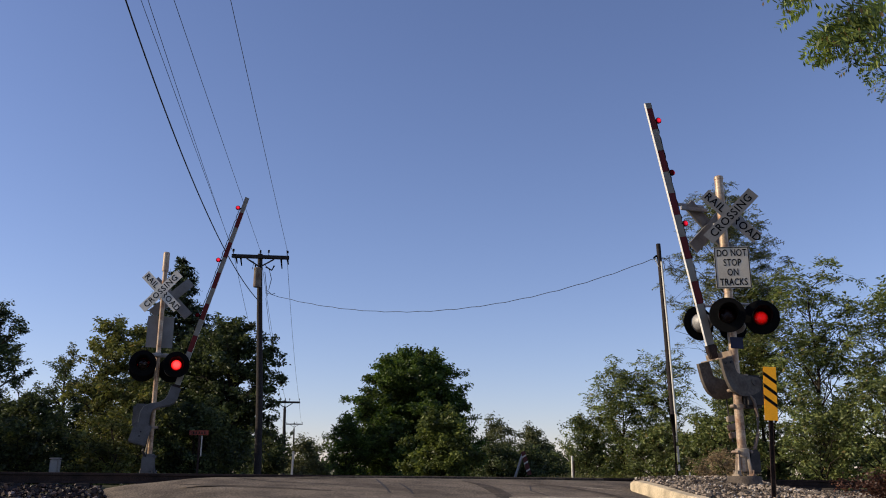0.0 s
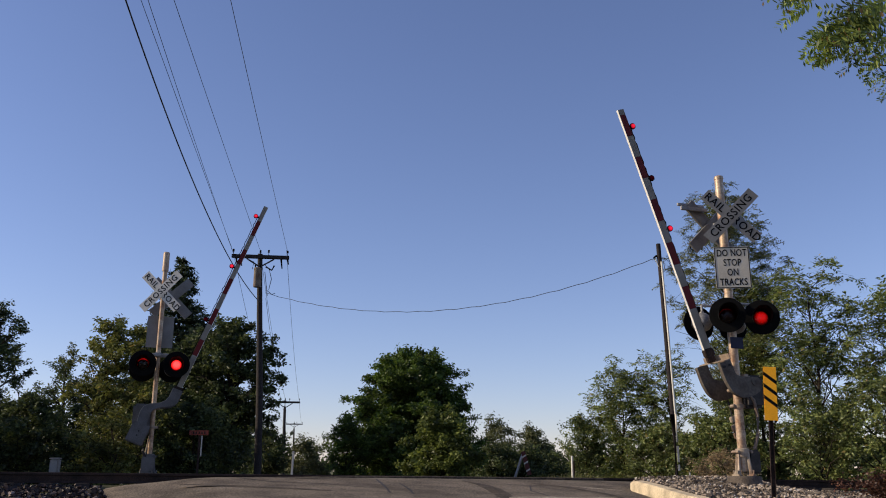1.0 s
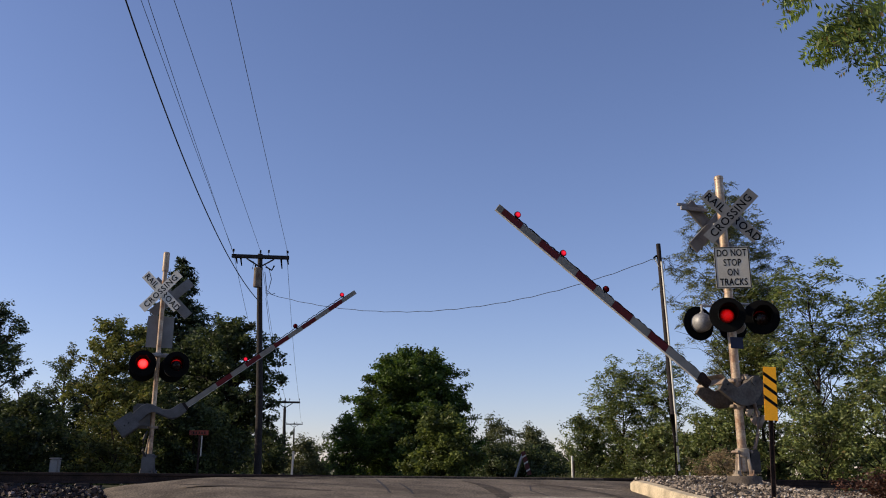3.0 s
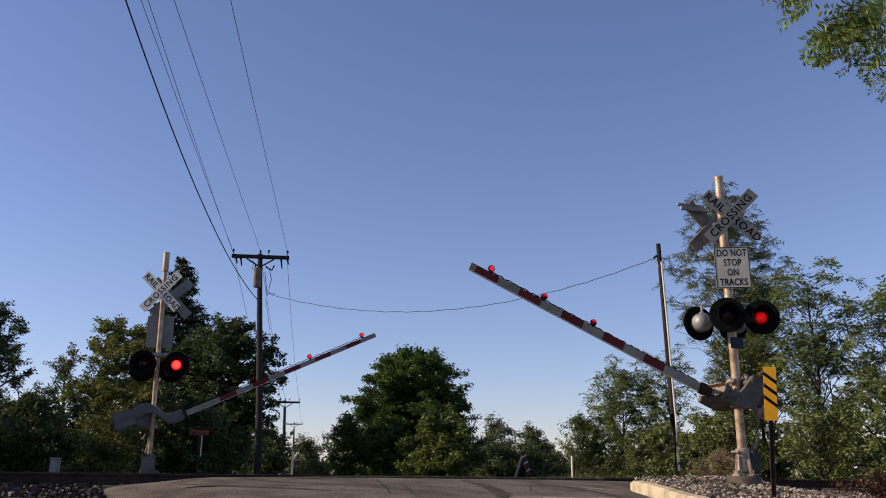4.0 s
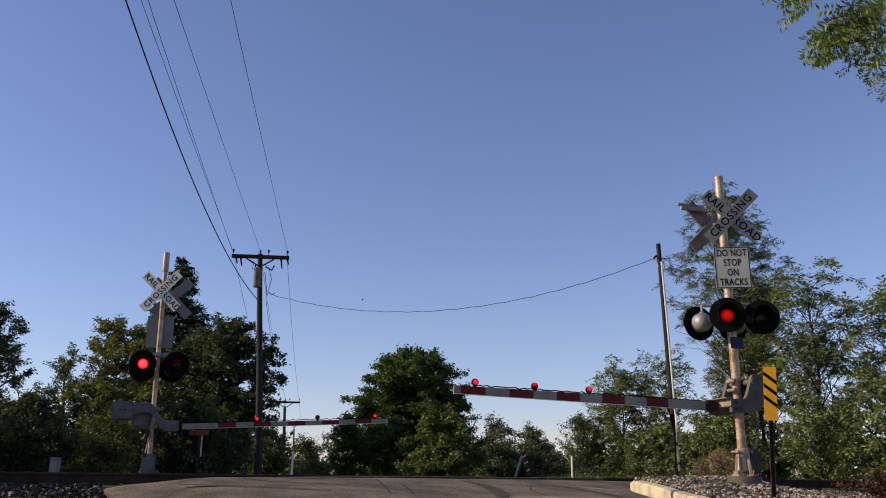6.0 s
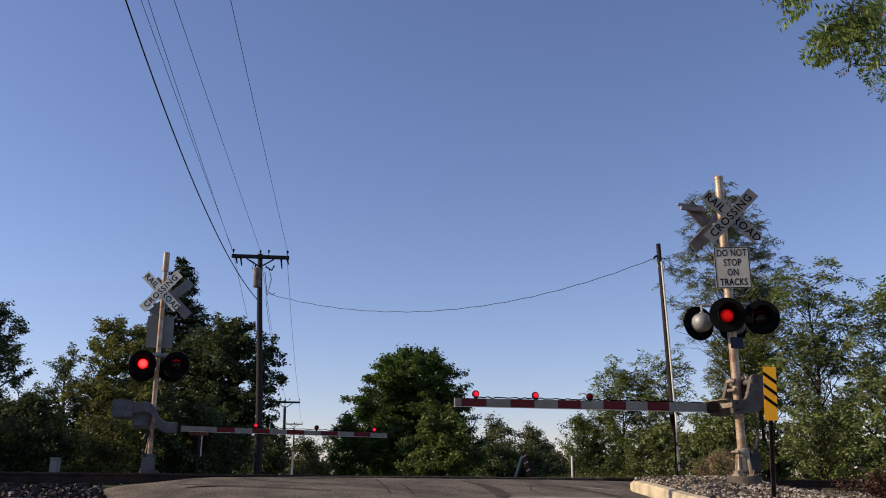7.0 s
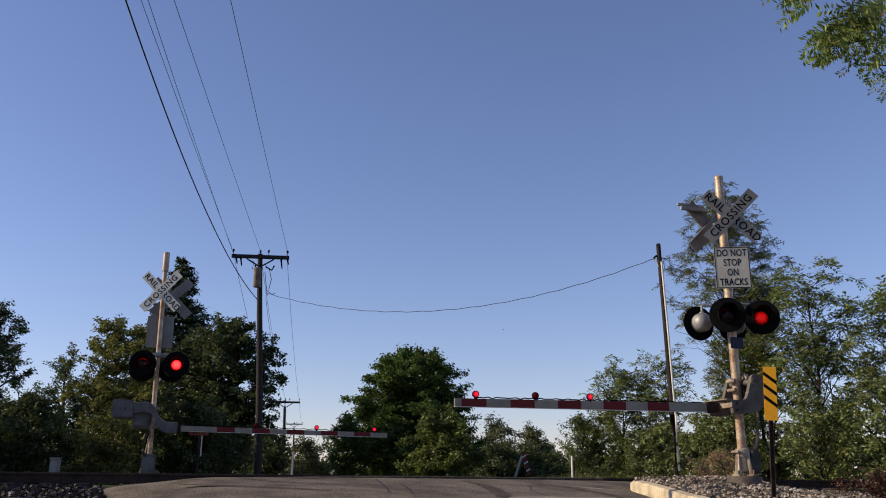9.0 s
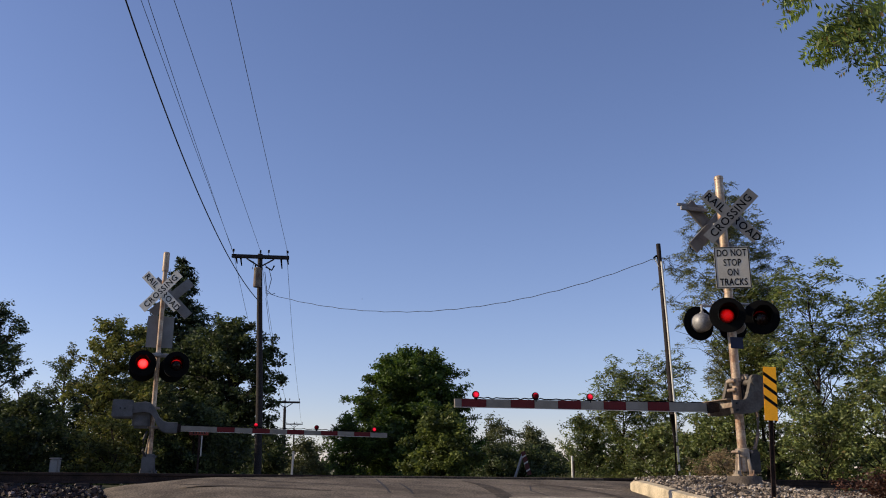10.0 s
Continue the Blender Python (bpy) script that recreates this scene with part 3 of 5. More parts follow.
def gate(parent, side, pivot, length, drop, first, period, lamps, weight_x):
    """The arm that falls: built level, pointing to local x * side; the pivot is the part's origin."""
    metal = M["greypaint"] if side > 0 else M["cast"]
    o = -drop
    if side < 0:
        bm = bmesh.new()
        rod(bm, (0, -0.30, 0), (0, 0.30, 0), 0.05, seg=16)
        arm = part("gate_arm", bm, metal, parent, "striped crossing gate arm on a cast bent support", pose(*pivot))
        cast_support(arm, metal)
    else:
        pts = [(weight_x + 0.12, 0.0), (weight_x * 0.5, 0.03), (-0.10, 0.06), (0.03, 0.03), (0.12, -0.06), (0.24, o * 0.72), (0.33, o * 0.92), (0.43, o), (0.66, o)]
        bm = bmesh.new()
        prism(bm, strip(pts, side, 0.105, -0.105), -0.265, -0.25)
        arm = part("gate_arm", bm, metal, parent, "striped crossing gate arm on a grey bent support", pose(*pivot))
        bm = bmesh.new()
        prism(bm, strip(pts, side, 0.10, -0.10), 0.25, 0.265)
        part("rear_channel", bm, metal, arm)
        for y0, y1 in ((-0.265, -0.19), (0.19, 0.265)):
            for t, b in ((0.12, 0.105), (-0.105, -0.12)):
                bm = bmesh.new()
                prism(bm, strip(pts, side, t, b), y0, y1)
                # upper flanges in a paler colour that stands for sun on their edges
                part("flange", bm, M["armwhite"] if t > 0.11 else metal, arm)
        bm = bmesh.new()
        box(bm, (0.56 * side, 0, o + 0.02), (0.17, 0.50, 0.13), bevel=0.015)
        part("cross_plate", bm, M["alu"], arm, "pale metal cross plate")
        for y in (-0.29, 0.29):
            bm = bmesh.new()
            box(bm, (weight_x * side, y, 0.0), (0.46, 0.07, 0.40), bevel=0.02)
            part("counterweight", bm, metal, arm, "grey counterweight plate")
        for dx in (-0.05, 0.05):
            bm = bmesh.new()
            rod(bm, ((weight_x + dx) * side, -0.32, 0.0), ((weight_x + dx) * side, -0.35, 0.0), 0.020, seg=8)
            part("bolt", bm, M["dark"], arm)
    bm = bmesh.new()
    y = -0.385 if side < 0 else -0.29
    rod(bm, (0, y, 0), (0, y + 0.05, 0), 0.07, seg=18)
    part("pivot_boss", bm, metal, arm)
    bm = bmesh.new()
    box(bm, (0.68 * side, 0, o), (0.13, 0.10, 0.19), bevel=0.012)
    part("clamp", bm, M["rust"], arm, "rusty arm clamp")
    h0, h1 = (0.150, 0.122) if side < 0 else (0.122, 0.104)
    xs = [0.70]
    x = first
    while x < length - 0.05:
        xs.append(x)
        x += period / 2
    xs.append(length)
    for i, (a, b) in enumerate(zip(xs, xs[1:])):
        bm = bmesh.new()
        m = (a + b) / 2
        h = h0 + (h1 - h0) * m / length
        box(bm, (m * side, 0, o), (b - a - 0.001, 0.046, h), bevel=0.004)
        red = i % 2 == 1
        part("red_band" if red else "white_band", bm, M["redband"] if red else M["armwhite"], arm, "red reflective band" if red else "white reflective band")
    # thin strip whose bright colour stands for sun on the lower edge
    bm = bmesh.new()
    top, low = (0.72 * side, o - h0 / 2 - 0.008), (length * side, o - h1 / 2 - 0.008)
    prism(bm, [top, (top[0], top[1] + 0.006), (low[0], low[1] + 0.006), low], -0.024, 0.024)
    part("bottom_edge", bm, M["edge"], arm, "pale lower edge of the arm with painted sunlight")
    bulbs = []
    for lx, glow in lamps:
        zz = o + 0.07
        bm = bmesh.new()
        rod(bm, (lx * side, 0, zz - 0.03), (lx * side, 0, zz + 0.02), 0.026, seg=10)
        part("lamp_stem", bm, M["black"], arm)
        bm = bmesh.new()
        lathe(bm, ((0.048, -0.02), (0.057, -0.015), (0.057, 0.012), (0.045, 0.02)), 20)
        part("lamp_rim", bm, M["black"], arm, "small black lamp rim", pose(lx * side, 0, zz + 0.06))
        b = bulb_ball(arm, 0.050, (lx * side, 0, zz + 0.06), M["arm_on"])
        b["glow"] = glow
        bulbs.append(b)
    bm = bmesh.new()  # lamp cable along the top
    pts = []
    n = 60
    for k in range(n + 1):
        x = 0.8 + (lamps[0][0] - 0.8) * k / n
        pts.append((x * side, 0, o + 0.072 + 0.014 * abs(math.sin(k * 0.9)) + 0.008 * math.sin(k * 2.9)))
    tube(bm, pts, 0.010, 6)
    part("lamp_cable", bm, M["black"], arm, "black cable")
    return arm, bulbs


def signal(m, mast_h, label, side, heads_z, buck_z, sign_z, sign_front, pivot, length, drop, first, period, lamps, conduit, buck_turn, weight_x, aim, rear_dx, sheet, head_x, glowing, front_dx, back_sheet):
    root = empty("crossing_signal", m, label, "crossing signal", "railway crossing signals")
    bm = bmesh.new()
    lathe(bm, ((0.28, -0.5), (0.28, -0.01), (0.265, 0.02), (0.05, 0.025)), 32, "z")
    part("foundation", bm, M["concrete"], root, "round concrete foundation")
    bm = bmesh.new()  # four tapering feet under a bolted collar
    base = M["alu"] if side < 0 else M["greypaint"]
    lathe(bm, ((0.080, 0.33), (0.115, 0.34), (0.115, 0.47), (0.080, 0.48)), 16, "z")
    for k in range(4):
        a = radians(20 + 90 * k)
        q = Matrix.Rotation(a, 3, "Z")
        tube(bm, [q @ Vector((0.145, 0, 0.03)), q @ Vector((0.130, 0, 0.10)), q @ Vector((0.098, 0, 0.40))], [0.042, 0.032, 0.026], 6)
        box(bm, q @ Vector((0.155, 0, 0.035)), (0.10, 0.09, 0.03), q.to_4x4(), bevel=0.006)
        rod(bm, q @ Vector((0.185, 0, 0.04)), q @ Vector((0.185, 0, 0.12)), 0.016, seg=8)
    for sx in (-1, 1):
        rod(bm, (sx * 0.13, -0.09, 0.42), (sx * 0.13, 0.09, 0.42), 0.026, seg=8)
    part("base_casting", bm, base, root, "weathered aluminium base casting")
    bm = bmesh.new()
    if side < 0:
        box(bm, (0.23, 0.10, 0.26), (0.24, 0.26, 0.40), bevel=0.03)
    else:
        box(bm, (-0.02, -0.02, 0.22), (0.30, 0.26, 0.38), bevel=0.02)
    part("junction_box", bm, M["greypaint"] if side > 0 else M["dark"], root, "grey junction box")
    if side > 0:
        bm = bmesh.new()
        rod(bm, (-0.17, -0.05, 0.05), (-0.02, -0.06, 1.0), 0.018, seg=8)
        part("stay_pipe", bm, M["alu"], root, "thin slanting pipe")
    bm = bmesh.new()
    r = 0.076 if side < 0 else 0.055
    lathe(bm, ((r, 0.1), (r, mast_h - 0.06), (r + 0.006, mast_h - 0.055), (r + 0.006, mast_h - 0.01), (r - 0.01, mast_h + 0.01), (0.002, mast_h + 0.014)), 24, "z")
    part("mast", bm, M["mastalu"], root, "weathered aluminium mast with brown stains")
    rear_x = (-0.46, 0.24) if side < 0 else (-0.33, 0.33)
    if side > 0:
        bm = bmesh.new()
        lathe(bm, ((0.056, mast_h - 0.46), (0.076, mast_h - 0.45), (0.076, mast_h + 0.01), (0.06, mast_h + 0.03), (0.003, mast_h + 0.035)), 20, "z")
        part("mast_sleeve", bm, M["mastalu"], root, "wider pale sleeve at the mast's top")
    bm = bmesh.new()  # lamp crossarm
    for dy in (-0.17, 0.17):
        rod(bm, (min(-0.36, rear_x[0]), dy, heads_z + 0.24), (0.45, dy, heads_z + 0.24), 0.024, seg=12)
        for dx in (head_x if dy < 0 else rear_x):
            rod(bm, (dx, dy, heads_z + 0.25), (dx, dy, heads_z + 0.08), 0.022, seg=10)
    box(bm, (0, 0, heads_z + 0.24), (0.16, 0.40, 0.09), bevel=0.015)
    part("crossarm", bm, M["galv"], root, "galvanised lamp crossarm")
    bulbs = [lamp_head(root, head_x[0], -0.30, heads_z, -1, "first", aim, glowing), lamp_head(root, head_x[1], -0.30, heads_z, -1, "second", aim, glowing),
             lamp_head(root, rear_x[0], 0.30, heads_z - 0.06, 1, "dark"), lamp_head(root, rear_x[1], 0.30, heads_z - 0.06, 1, "dark")]
    # near front crossbuck's shade is put into its darker dull sheet
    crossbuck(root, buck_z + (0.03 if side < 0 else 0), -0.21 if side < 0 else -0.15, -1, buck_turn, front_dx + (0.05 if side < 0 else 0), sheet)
    crossbuck(root, buck_z - 0.05, 0.36, 1, 0, rear_dx, back_sheet)
    stop_sign(root, sign_z, -0.16 if sign_front else 0.13, -1 if sign_front else 1, -24 if sign_front else 0, front_dx, "signwhite" if sign_front else "dull")
    # gate mechanism behind the mast
    px, py, pz = pivot
    bm = bmesh.new()
    box(bm, (px - 0.16 * side, 0.02, pz - 0.14), (0.40, 0.34, 0.56), bevel=0.05)
    part("gate_mechanism", bm, M["greypaint"] if side > 0 else M["dark"], root, "grey gate mechanism housing")
    bm = bmesh.new()
    rod(bm, (px, -0.27, pz), (px, 0.27, pz), 0.045, seg=16)
    part("pivot_shaft", bm, M["galv"], root)
    for dz in (-0.42, 0.02):
        bm = bmesh.new()
        lathe(bm, ((0.07, pz + dz), (0.10, pz + dz), (0.10, pz + dz + 0.06), (0.07, pz + dz + 0.06)), 16, "z")
        for sx in (-1, 1):
            rod(bm, (sx * 0.11, -0.05, pz + dz + 0.03), (sx * 0.11, 0.05, pz + dz + 0.03), 0.03, seg=8)
        part("mast_clamp", bm, M["alu"], root)
    bm = bmesh.new()
    tube(bm, conduit, 0.030, 10)
    part("conduit", bm, M["tanmetal"] if side < 0 else M["dark"], root, "flexible cable conduit")
    arm, arm_bulbs = gate(root, side, pivot, length, drop, first, period, lamps, weight_x)
    return root, arm, bulbs + arm_bulbs


# ---- poles and wires ----
def insulator(parent, x, y, z):
    bm = bmesh.new()
    lathe(bm, ((0.010, -0.12), (0.010, 0.0), (0.036, 0.0), (0.04, 0.025), (0.025, 0.04), (0.036, 0.055), (0.032, 0.085), (0.004, 0.10)), 12, "z")
    part("insulator", bm, M["black"], parent, "dark insulator", pose(x, y, z))


def wire(name, a, b, sag, r, label, wobble=0.0):
    a, b = Vector(a), Vector(b)
    n = 48
    pts = []
    for k in range(n + 1):
        t = k / n
        p = a.lerp(b, t)
        p.z -= 4 * sag * t * (1 - t) - wobble * math.sin(k * 2.1)
        pts.append(p)
    bm = bmesh.new()
    tube(bm, pts, r, 6)
    tagged(part(name, bm, M["wire"]), label, "cable", "overhead cables")


def utility_pole(m, h, arm_w, lean, with_can, r=0.125):
    root = empty("utility_pole", m, "dark wooden utility pole with a crossarm" + (" and transformer" if with_can else " far off"), "utility pole", "utility poles")
    bm = bmesh.new()
    tube(bm, [(lean * t + 0.03 * math.sin(t * 5), 0, h * t) for t in (0, 0.15, 0.3, 0.45, 0.6, 0.75, 0.9, 1.0)], [r * (1.05 - 0.35 * t) for t in (0, 0.15, 0.3, 0.45, 0.6, 0.75, 0.9, 1.0)], 14)
    part("pole", bm, M["wood"], root)
    bm = bmesh.new()
    box(bm, (lean, -0.14, h - 0.14), (arm_w, 0.10, 0.13), bevel=0.01)
    part("crossarm", bm, M["wood"], root)
    for s in (-1, 1):
        bm = bmesh.new()
        d = Vector((lean + s * arm_w * 0.24, -0.12, h - 0.22)) - Vector((lean, -0.12, h - 0.52))
        box(bm, Vector((lean + s * arm_w * 0.12, -0.17, h - 0.37)), (d.length, 0.02, 0.05), Matrix.Rotation(-math.atan2(d.z, d.x), 4, "Y"))
        part("brace", bm, M["dark"], root)
    for k in (-0.47, 0.14, 0.47):
        insulator(root, lean + arm_w * k, -0.14, h + 0.03)
    insulator(root, lean - 0.02, 0, h + 0.05)
    if with_can:
        bm = bmesh.new()
        lathe(bm, ((0.02, -0.36), (0.12, -0.36), (0.132, -0.33), (0.132, 0.27), (0.142, 0.29), (0.142, 0.32), (0.05, 0.36), (0.004, 0.37)), 20, "z")
        can = part("transformer", bm, M["tanmetal"], root, "grey transformer can with rust stains", pose(lean - 0.06, -0.28, h - 0.92))
        for dx in (-0.085, 0.085):
            bm = bmesh.new()
            lathe(bm, ((0.022, 0.29), (0.034, 0.34), (0.022, 0.38), (0.03, 0.43), (0.015, 0.49), (0.003, 0.5)), 10, "z")
            part("bushing", bm, M["black"], can, at=pose(dx, 0, 0))
        for k, dz in ((-0.34, 0.30), (0.36, 0.36), (-0.42, 0.22), (0.47, 0.2)):
            bm = bmesh.new()
            rod(bm, (lean + arm_w * k, -0.14, h - 0.2), (lean + arm_w * k + 0.05, -0.18, h - 0.2 - dz), 0.035, 0.02, seg=8)
            part("cutout", bm, M["black"], root, "dark fuse cutout")
        bm = bmesh.new()
        tube(bm, [(lean + 0.2, -0.15, h - 0.5), (lean + 0.42, -0.15, h - 0.62), (lean + 0.5, -0.15, h - 0.45)], 0.03, 6)
        part("hook", bm, M["black"], root)
    return root


# ---- trees ----
FINER = 1.4  # leaf size divided by this


def tree(name, base, height, width, leaves, size, material, label, rng, bare=0.15, lumps=26, shape=0.5, trunk_r=0.16, spread=0.38, shift=(0, 0), lean=0.0, droop=0.3, bark="bark", narrow=1.0, scatter=0.42, limb=0.32, dome=False, feather=0, flen=0.34):
    """Tapered trunk, limbs, twigs, and a crown of single leaves in clumps. shape: where the crown is widest, 0 low to 1 high."""
    root = empty(name, Matrix.Translation(base), label, "tree", "trees")
    cl, limbs = [], []
    z0 = height * bare
    for i in range(lumps):
        t = (i + rng.uniform(0, 1)) / lumps
        z = z0 + (height - z0) * (t ** 0.9) * 0.97
        u = (z - z0) / (height - z0)
        prof = max(0.10, (math.sin(math.pi * min(1, max(0.0, u ** (math.log(0.5) / math.log(max(0.15, shape))))))) ** 0.65) * narrow ** u
        if dome:
            prof = min(1.0, 0.8 + u, ((1 - u) / 0.66) ** 0.42)
        a = i * 2.399 + rng.uniform(-0.5, 0.5)
        rr = width / 2 * prof * (rng.uniform(0.72, 1.0) if i % 4 else rng.uniform(0.2, 0.7)) * (1 + 0.12 * math.sin(a * 3 + z))
        cl.append((rr * math.cos(a) + shift[0] * u + lean * u, rr * math.sin(a) + shift[1] * u, z))
    bm = bmesh.new()
    n = 7
    tube(bm, [(lean * (k / n) ** 1.5 + 0.05 * math.sin(k * 1.7), 0.05 * math.cos(k * 2.3), -0.3 + (height * 0.9 + 0.3) * k / n) for k in range(n + 1)], [trunk_r * (1.1 - 0.95 * k / n) for k in range(n + 1)], 9)
    part("trunk", bm, M[bark], root)
    pts = []
    bm = bmesh.new()
    for (x, y, z) in cl:
        zs = max(height * 0.06, z - 0.55 * math.hypot(x, y) - rng.uniform(0.1, 0.5))
        f = zs / height
        s0 = Vector((lean * f ** 1.5, 0, zs))
        e = Vector((x, y, z))
        mid = s0.lerp(e, 0.5) + Vector((rng.uniform(-0.15, 0.15), rng.uniform(-0.15, 0.15), 0.12 * (e - s0).length))
        r0 = trunk_r * limb * (1 - 0.6 * f)
        tube(bm, [s0, mid, e], [r0, r0 * 0.6, r0 * 0.2], 5)
        for _ in range(7):
            t = rng.uniform(0.35, 1.0)
            q = s0.lerp(mid, t * 2) if t < 0.5 else mid.lerp(e, t * 2 - 1)
            d = Vector(rng.normal(0, 1, 3)) * spread * (0.7 + 0.12 * width)
            d.z = d.z * 0.7 + 0.1
            tube(bm, [q, q + d * 0.6 + Vector((0, 0, 0.05)), q + d], [r0 * 0.25, r0 * 0.16, 0.004], 4)
            pts.append((q + d * 0.45, q + d))
    part("branchwork", bm, M[bark], root)
    if feather:
        k = rng.integers(0, len(pts), feather)
        B = np.array([p[1] for p in pts])
        c = B[k] + rng.normal(0, spread * scatter, (feather, 3)) * np.array((1, 1, 0.75))
        part("crown", quads("crown", feathered(c, rng, flen), M[material]), None, root, "crown of " + label.split()[0] + " leaves")
        return root
    leaves, size = int(leaves * FINER ** 2 * 1.05), size / FINER
    k = rng.integers(0, len(pts), leaves)
    A, B = np.array([p[0] for p in pts]), np.array([p[1] for p in pts])
    c = A[k] + (B[k] - A[k]) * rng.uniform(0, 1.15, (leaves, 1)) + rng.normal(0, spread * scatter, (leaves, 3)) * np.array((1, 1, 0.75))
    part("crown", quads("crown", leaf_quads(c, size, rng, droop), M[material]), None, root, "crown of " + label.split()[0] + " leaves")
    return root


def feathered(c, rng, length, per=7, pairs=5):
    """Tufts of feathered leaves: leaflets in pairs along drooping stalks that spread from each twig's end."""
    n = len(c)
    a = rng.normal(size=(n, per, 3))
    a[..., 2] = a[..., 2] * 0.5 + 0.25
    a /= np.linalg.norm(a, axis=2)[..., None]
    ln = length * rng.uniform(0.65, 1.2, (n, per, 1))
    t = ((np.arange(pairs) + 0.9) / pairs)[None, None, :, None]
    p = c[:, None, None, :] + a[:, :, None, :] * ln[:, :, None, :] * t
    p[..., 2] -= 0.35 * ln * t[..., 0] ** 2
    side = np.cross(a, np.array((0, 0, 1.0)) + rng.normal(0, 0.3, a.shape))
    side /= np.linalg.norm(side, axis=2)[..., None] + 1e-9
    out = []
    for s in (-1, 1):
        d = side[:, :, None, :] * s + a[:, :, None, :] * 0.6 + rng.normal(0, 0.2, p.shape) - np.array((0, 0, 0.25))
        d /= np.linalg.norm(d, axis=3)[..., None]
        w = np.cross(d, np.array((0, 0, 1.0)) + rng.normal(0, 0.5, p.shape))
        w /= np.linalg.norm(w, axis=3)[..., None] + 1e-9
        q = ln[:, :, None, :] * 0.36 * rng.uniform(0.7, 1.2, p.shape[:3] + (1,))
        out.append(np.stack([p, p + d * q * 0.5 + w * q * 0.18, p + d * q, p + d * q * 0.5 - w * q * 0.18], 3).reshape(-1, 4, 3))
    return np.concatenate(out)


def leaf_quads(c, size, rng, droop=0.3, narrow=0.5):
    n = len(c)
    d = rng.normal(size=(n, 3))
    d[:, 2] = d[:, 2] * 0.6 - droop
    d /= np.linalg.norm(d, axis=1)[:, None]
    w = np.cross(d, rng.normal(size=(n, 3)))
    w /= np.linalg.norm(w, axis=1)[:, None] + 1e-9
    ln = size * rng.uniform(0.6, 1.3, (n, 1))
    nrm = np.cross(d, w)
    mid = c + d * ln * 0.45 + nrm * ln * 0.08
    return np.stack([c, mid + w * ln * narrow * 0.5, c + d * ln, mid - w * ln * narrow * 0.5], 1)


def spruce(base, height, width, rng):
    root = empty("spruce_tree", Matrix.Translation(base), "dark green conifer with a pointed top", "tree", "trees")
    bm = bmesh.new()
    tube(bm, [(0, 0, -0.3), (0.03, 0, height * 0.5), (0, 0, height)], [0.2, 0.12, 0.015], 8)
    part("trunk", bm, M["bark"], root)
    out = []
    bm = bmesh.new()
    z = 1.0
    while z < height - 0.15:
        u = z / height
        for k in range(8):
            a = rng.uniform(0, 6.28)
            ln = (width / 2) * (1 - u) ** 0.95 * rng.uniform(0.45, 1.15) + 0.08
            e = Vector((ln * math.cos(a), ln * math.sin(a), z - 0.1 * ln + 0.25 * ln * rng.uniform(0, 1)))
            s0 = Vector((0, 0, z))
            tube(bm, [s0, e], [0.02, 0.004], 4)
            m = int(30 + 95 * ln)
            t = rng.uniform(0.15, 1.0, (m, 1))
            out.append(np.array(s0) + t * (np.array(e) - np.array(s0)) + rng.normal(0, 0.05 + 0.06 * ln, (m, 3)) * np.array((1, 1, 0.5)))
        z += 0.36
    part("branchwork", bm, M["bark"], root)
    part("crown", quads("crown", leaf_quads(np.concatenate(out), 0.24, rng, 0.1, 0.3), M["needle"]), None, root, "crown of dark needles")


# ---- build ----
ground()
the_road = road()
crossing_panels()
kerb()
gravel_bed()
for s_rail in (16.05, 17.55):
    rail(s_rail)
sleepers()

CYCLE = 0.6625  # seconds that each lamp of a pair stays lit
near_signal, near_arm, near_bulbs = signal(
    pose(5.08, 15.0, 1.215, 0, 0, 18), 5.36, "weathered crossing signal with track sign on gravel bed", -1, 2.71, 4.53, 3.61, True,
    (0.10, 0.0, 1.575), 5.26, 0.42, 1.48, 0.8155, ((4.91, "steady"), (3.90, "first"), (2.94, "second")),
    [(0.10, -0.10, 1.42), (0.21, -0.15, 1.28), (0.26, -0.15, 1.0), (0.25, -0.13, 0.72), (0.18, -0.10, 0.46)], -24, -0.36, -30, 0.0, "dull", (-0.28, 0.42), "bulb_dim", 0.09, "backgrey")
far_signal, far_arm, far_bulbs = signal(
    pose(-6.80, 20.5, 1.27, 0, 0, 18), 5.28, "crossing signal with bright crossbuck beyond the track", 1, 2.53, 4.30, 3.35, False,
    (-0.09, 0.0, 1.475), 5.76, 0.39, 1.57, 0.834, ((5.42, "steady"), (3.96, "second"), (2.48, "first")),
    [(-0.1, -0.05, 1.0), (-0.16, -0.10, 0.8), (-0.16, -0.10, 0.55), (-0.1, -0.06, 0.40)], -22, -0.58, 0, 0.20, "bright", (-0.32, 0.43), "bulb_on", 0.0, "dull")
for dz in (1.60, 1.45):
    bm = bmesh.new()
    rod(bm, (-0.14, -0.16, dz), (-0.14, 0.05, dz), 0.032, seg=12)
    rod(bm, (-0.14, 0.0, dz), (0.10, 0.0, dz), 0.020, seg=8)
    part("clamp_bolt", bm, M["alu"], near_signal, "pale clamp bolt")
bm = bmesh.new()
tube(bm, [(0.04, -0.085, 1.10), (0.075, -0.10, 0.98), (0.07, -0.10, 0.86), (0.03, -0.088, 0.78)], 0.009, 6)
part("cable", bm, M["black"], near_signal, "black hanging cable")
bm = bmesh.new()
box(bm, (0.13, -0.05, 1.66), (0.16, 0.22, 0.14), bevel=0.045)
part("mechanism_cap", bm, M["alu"], near_signal, "pale worn cap of the gate mechanism")
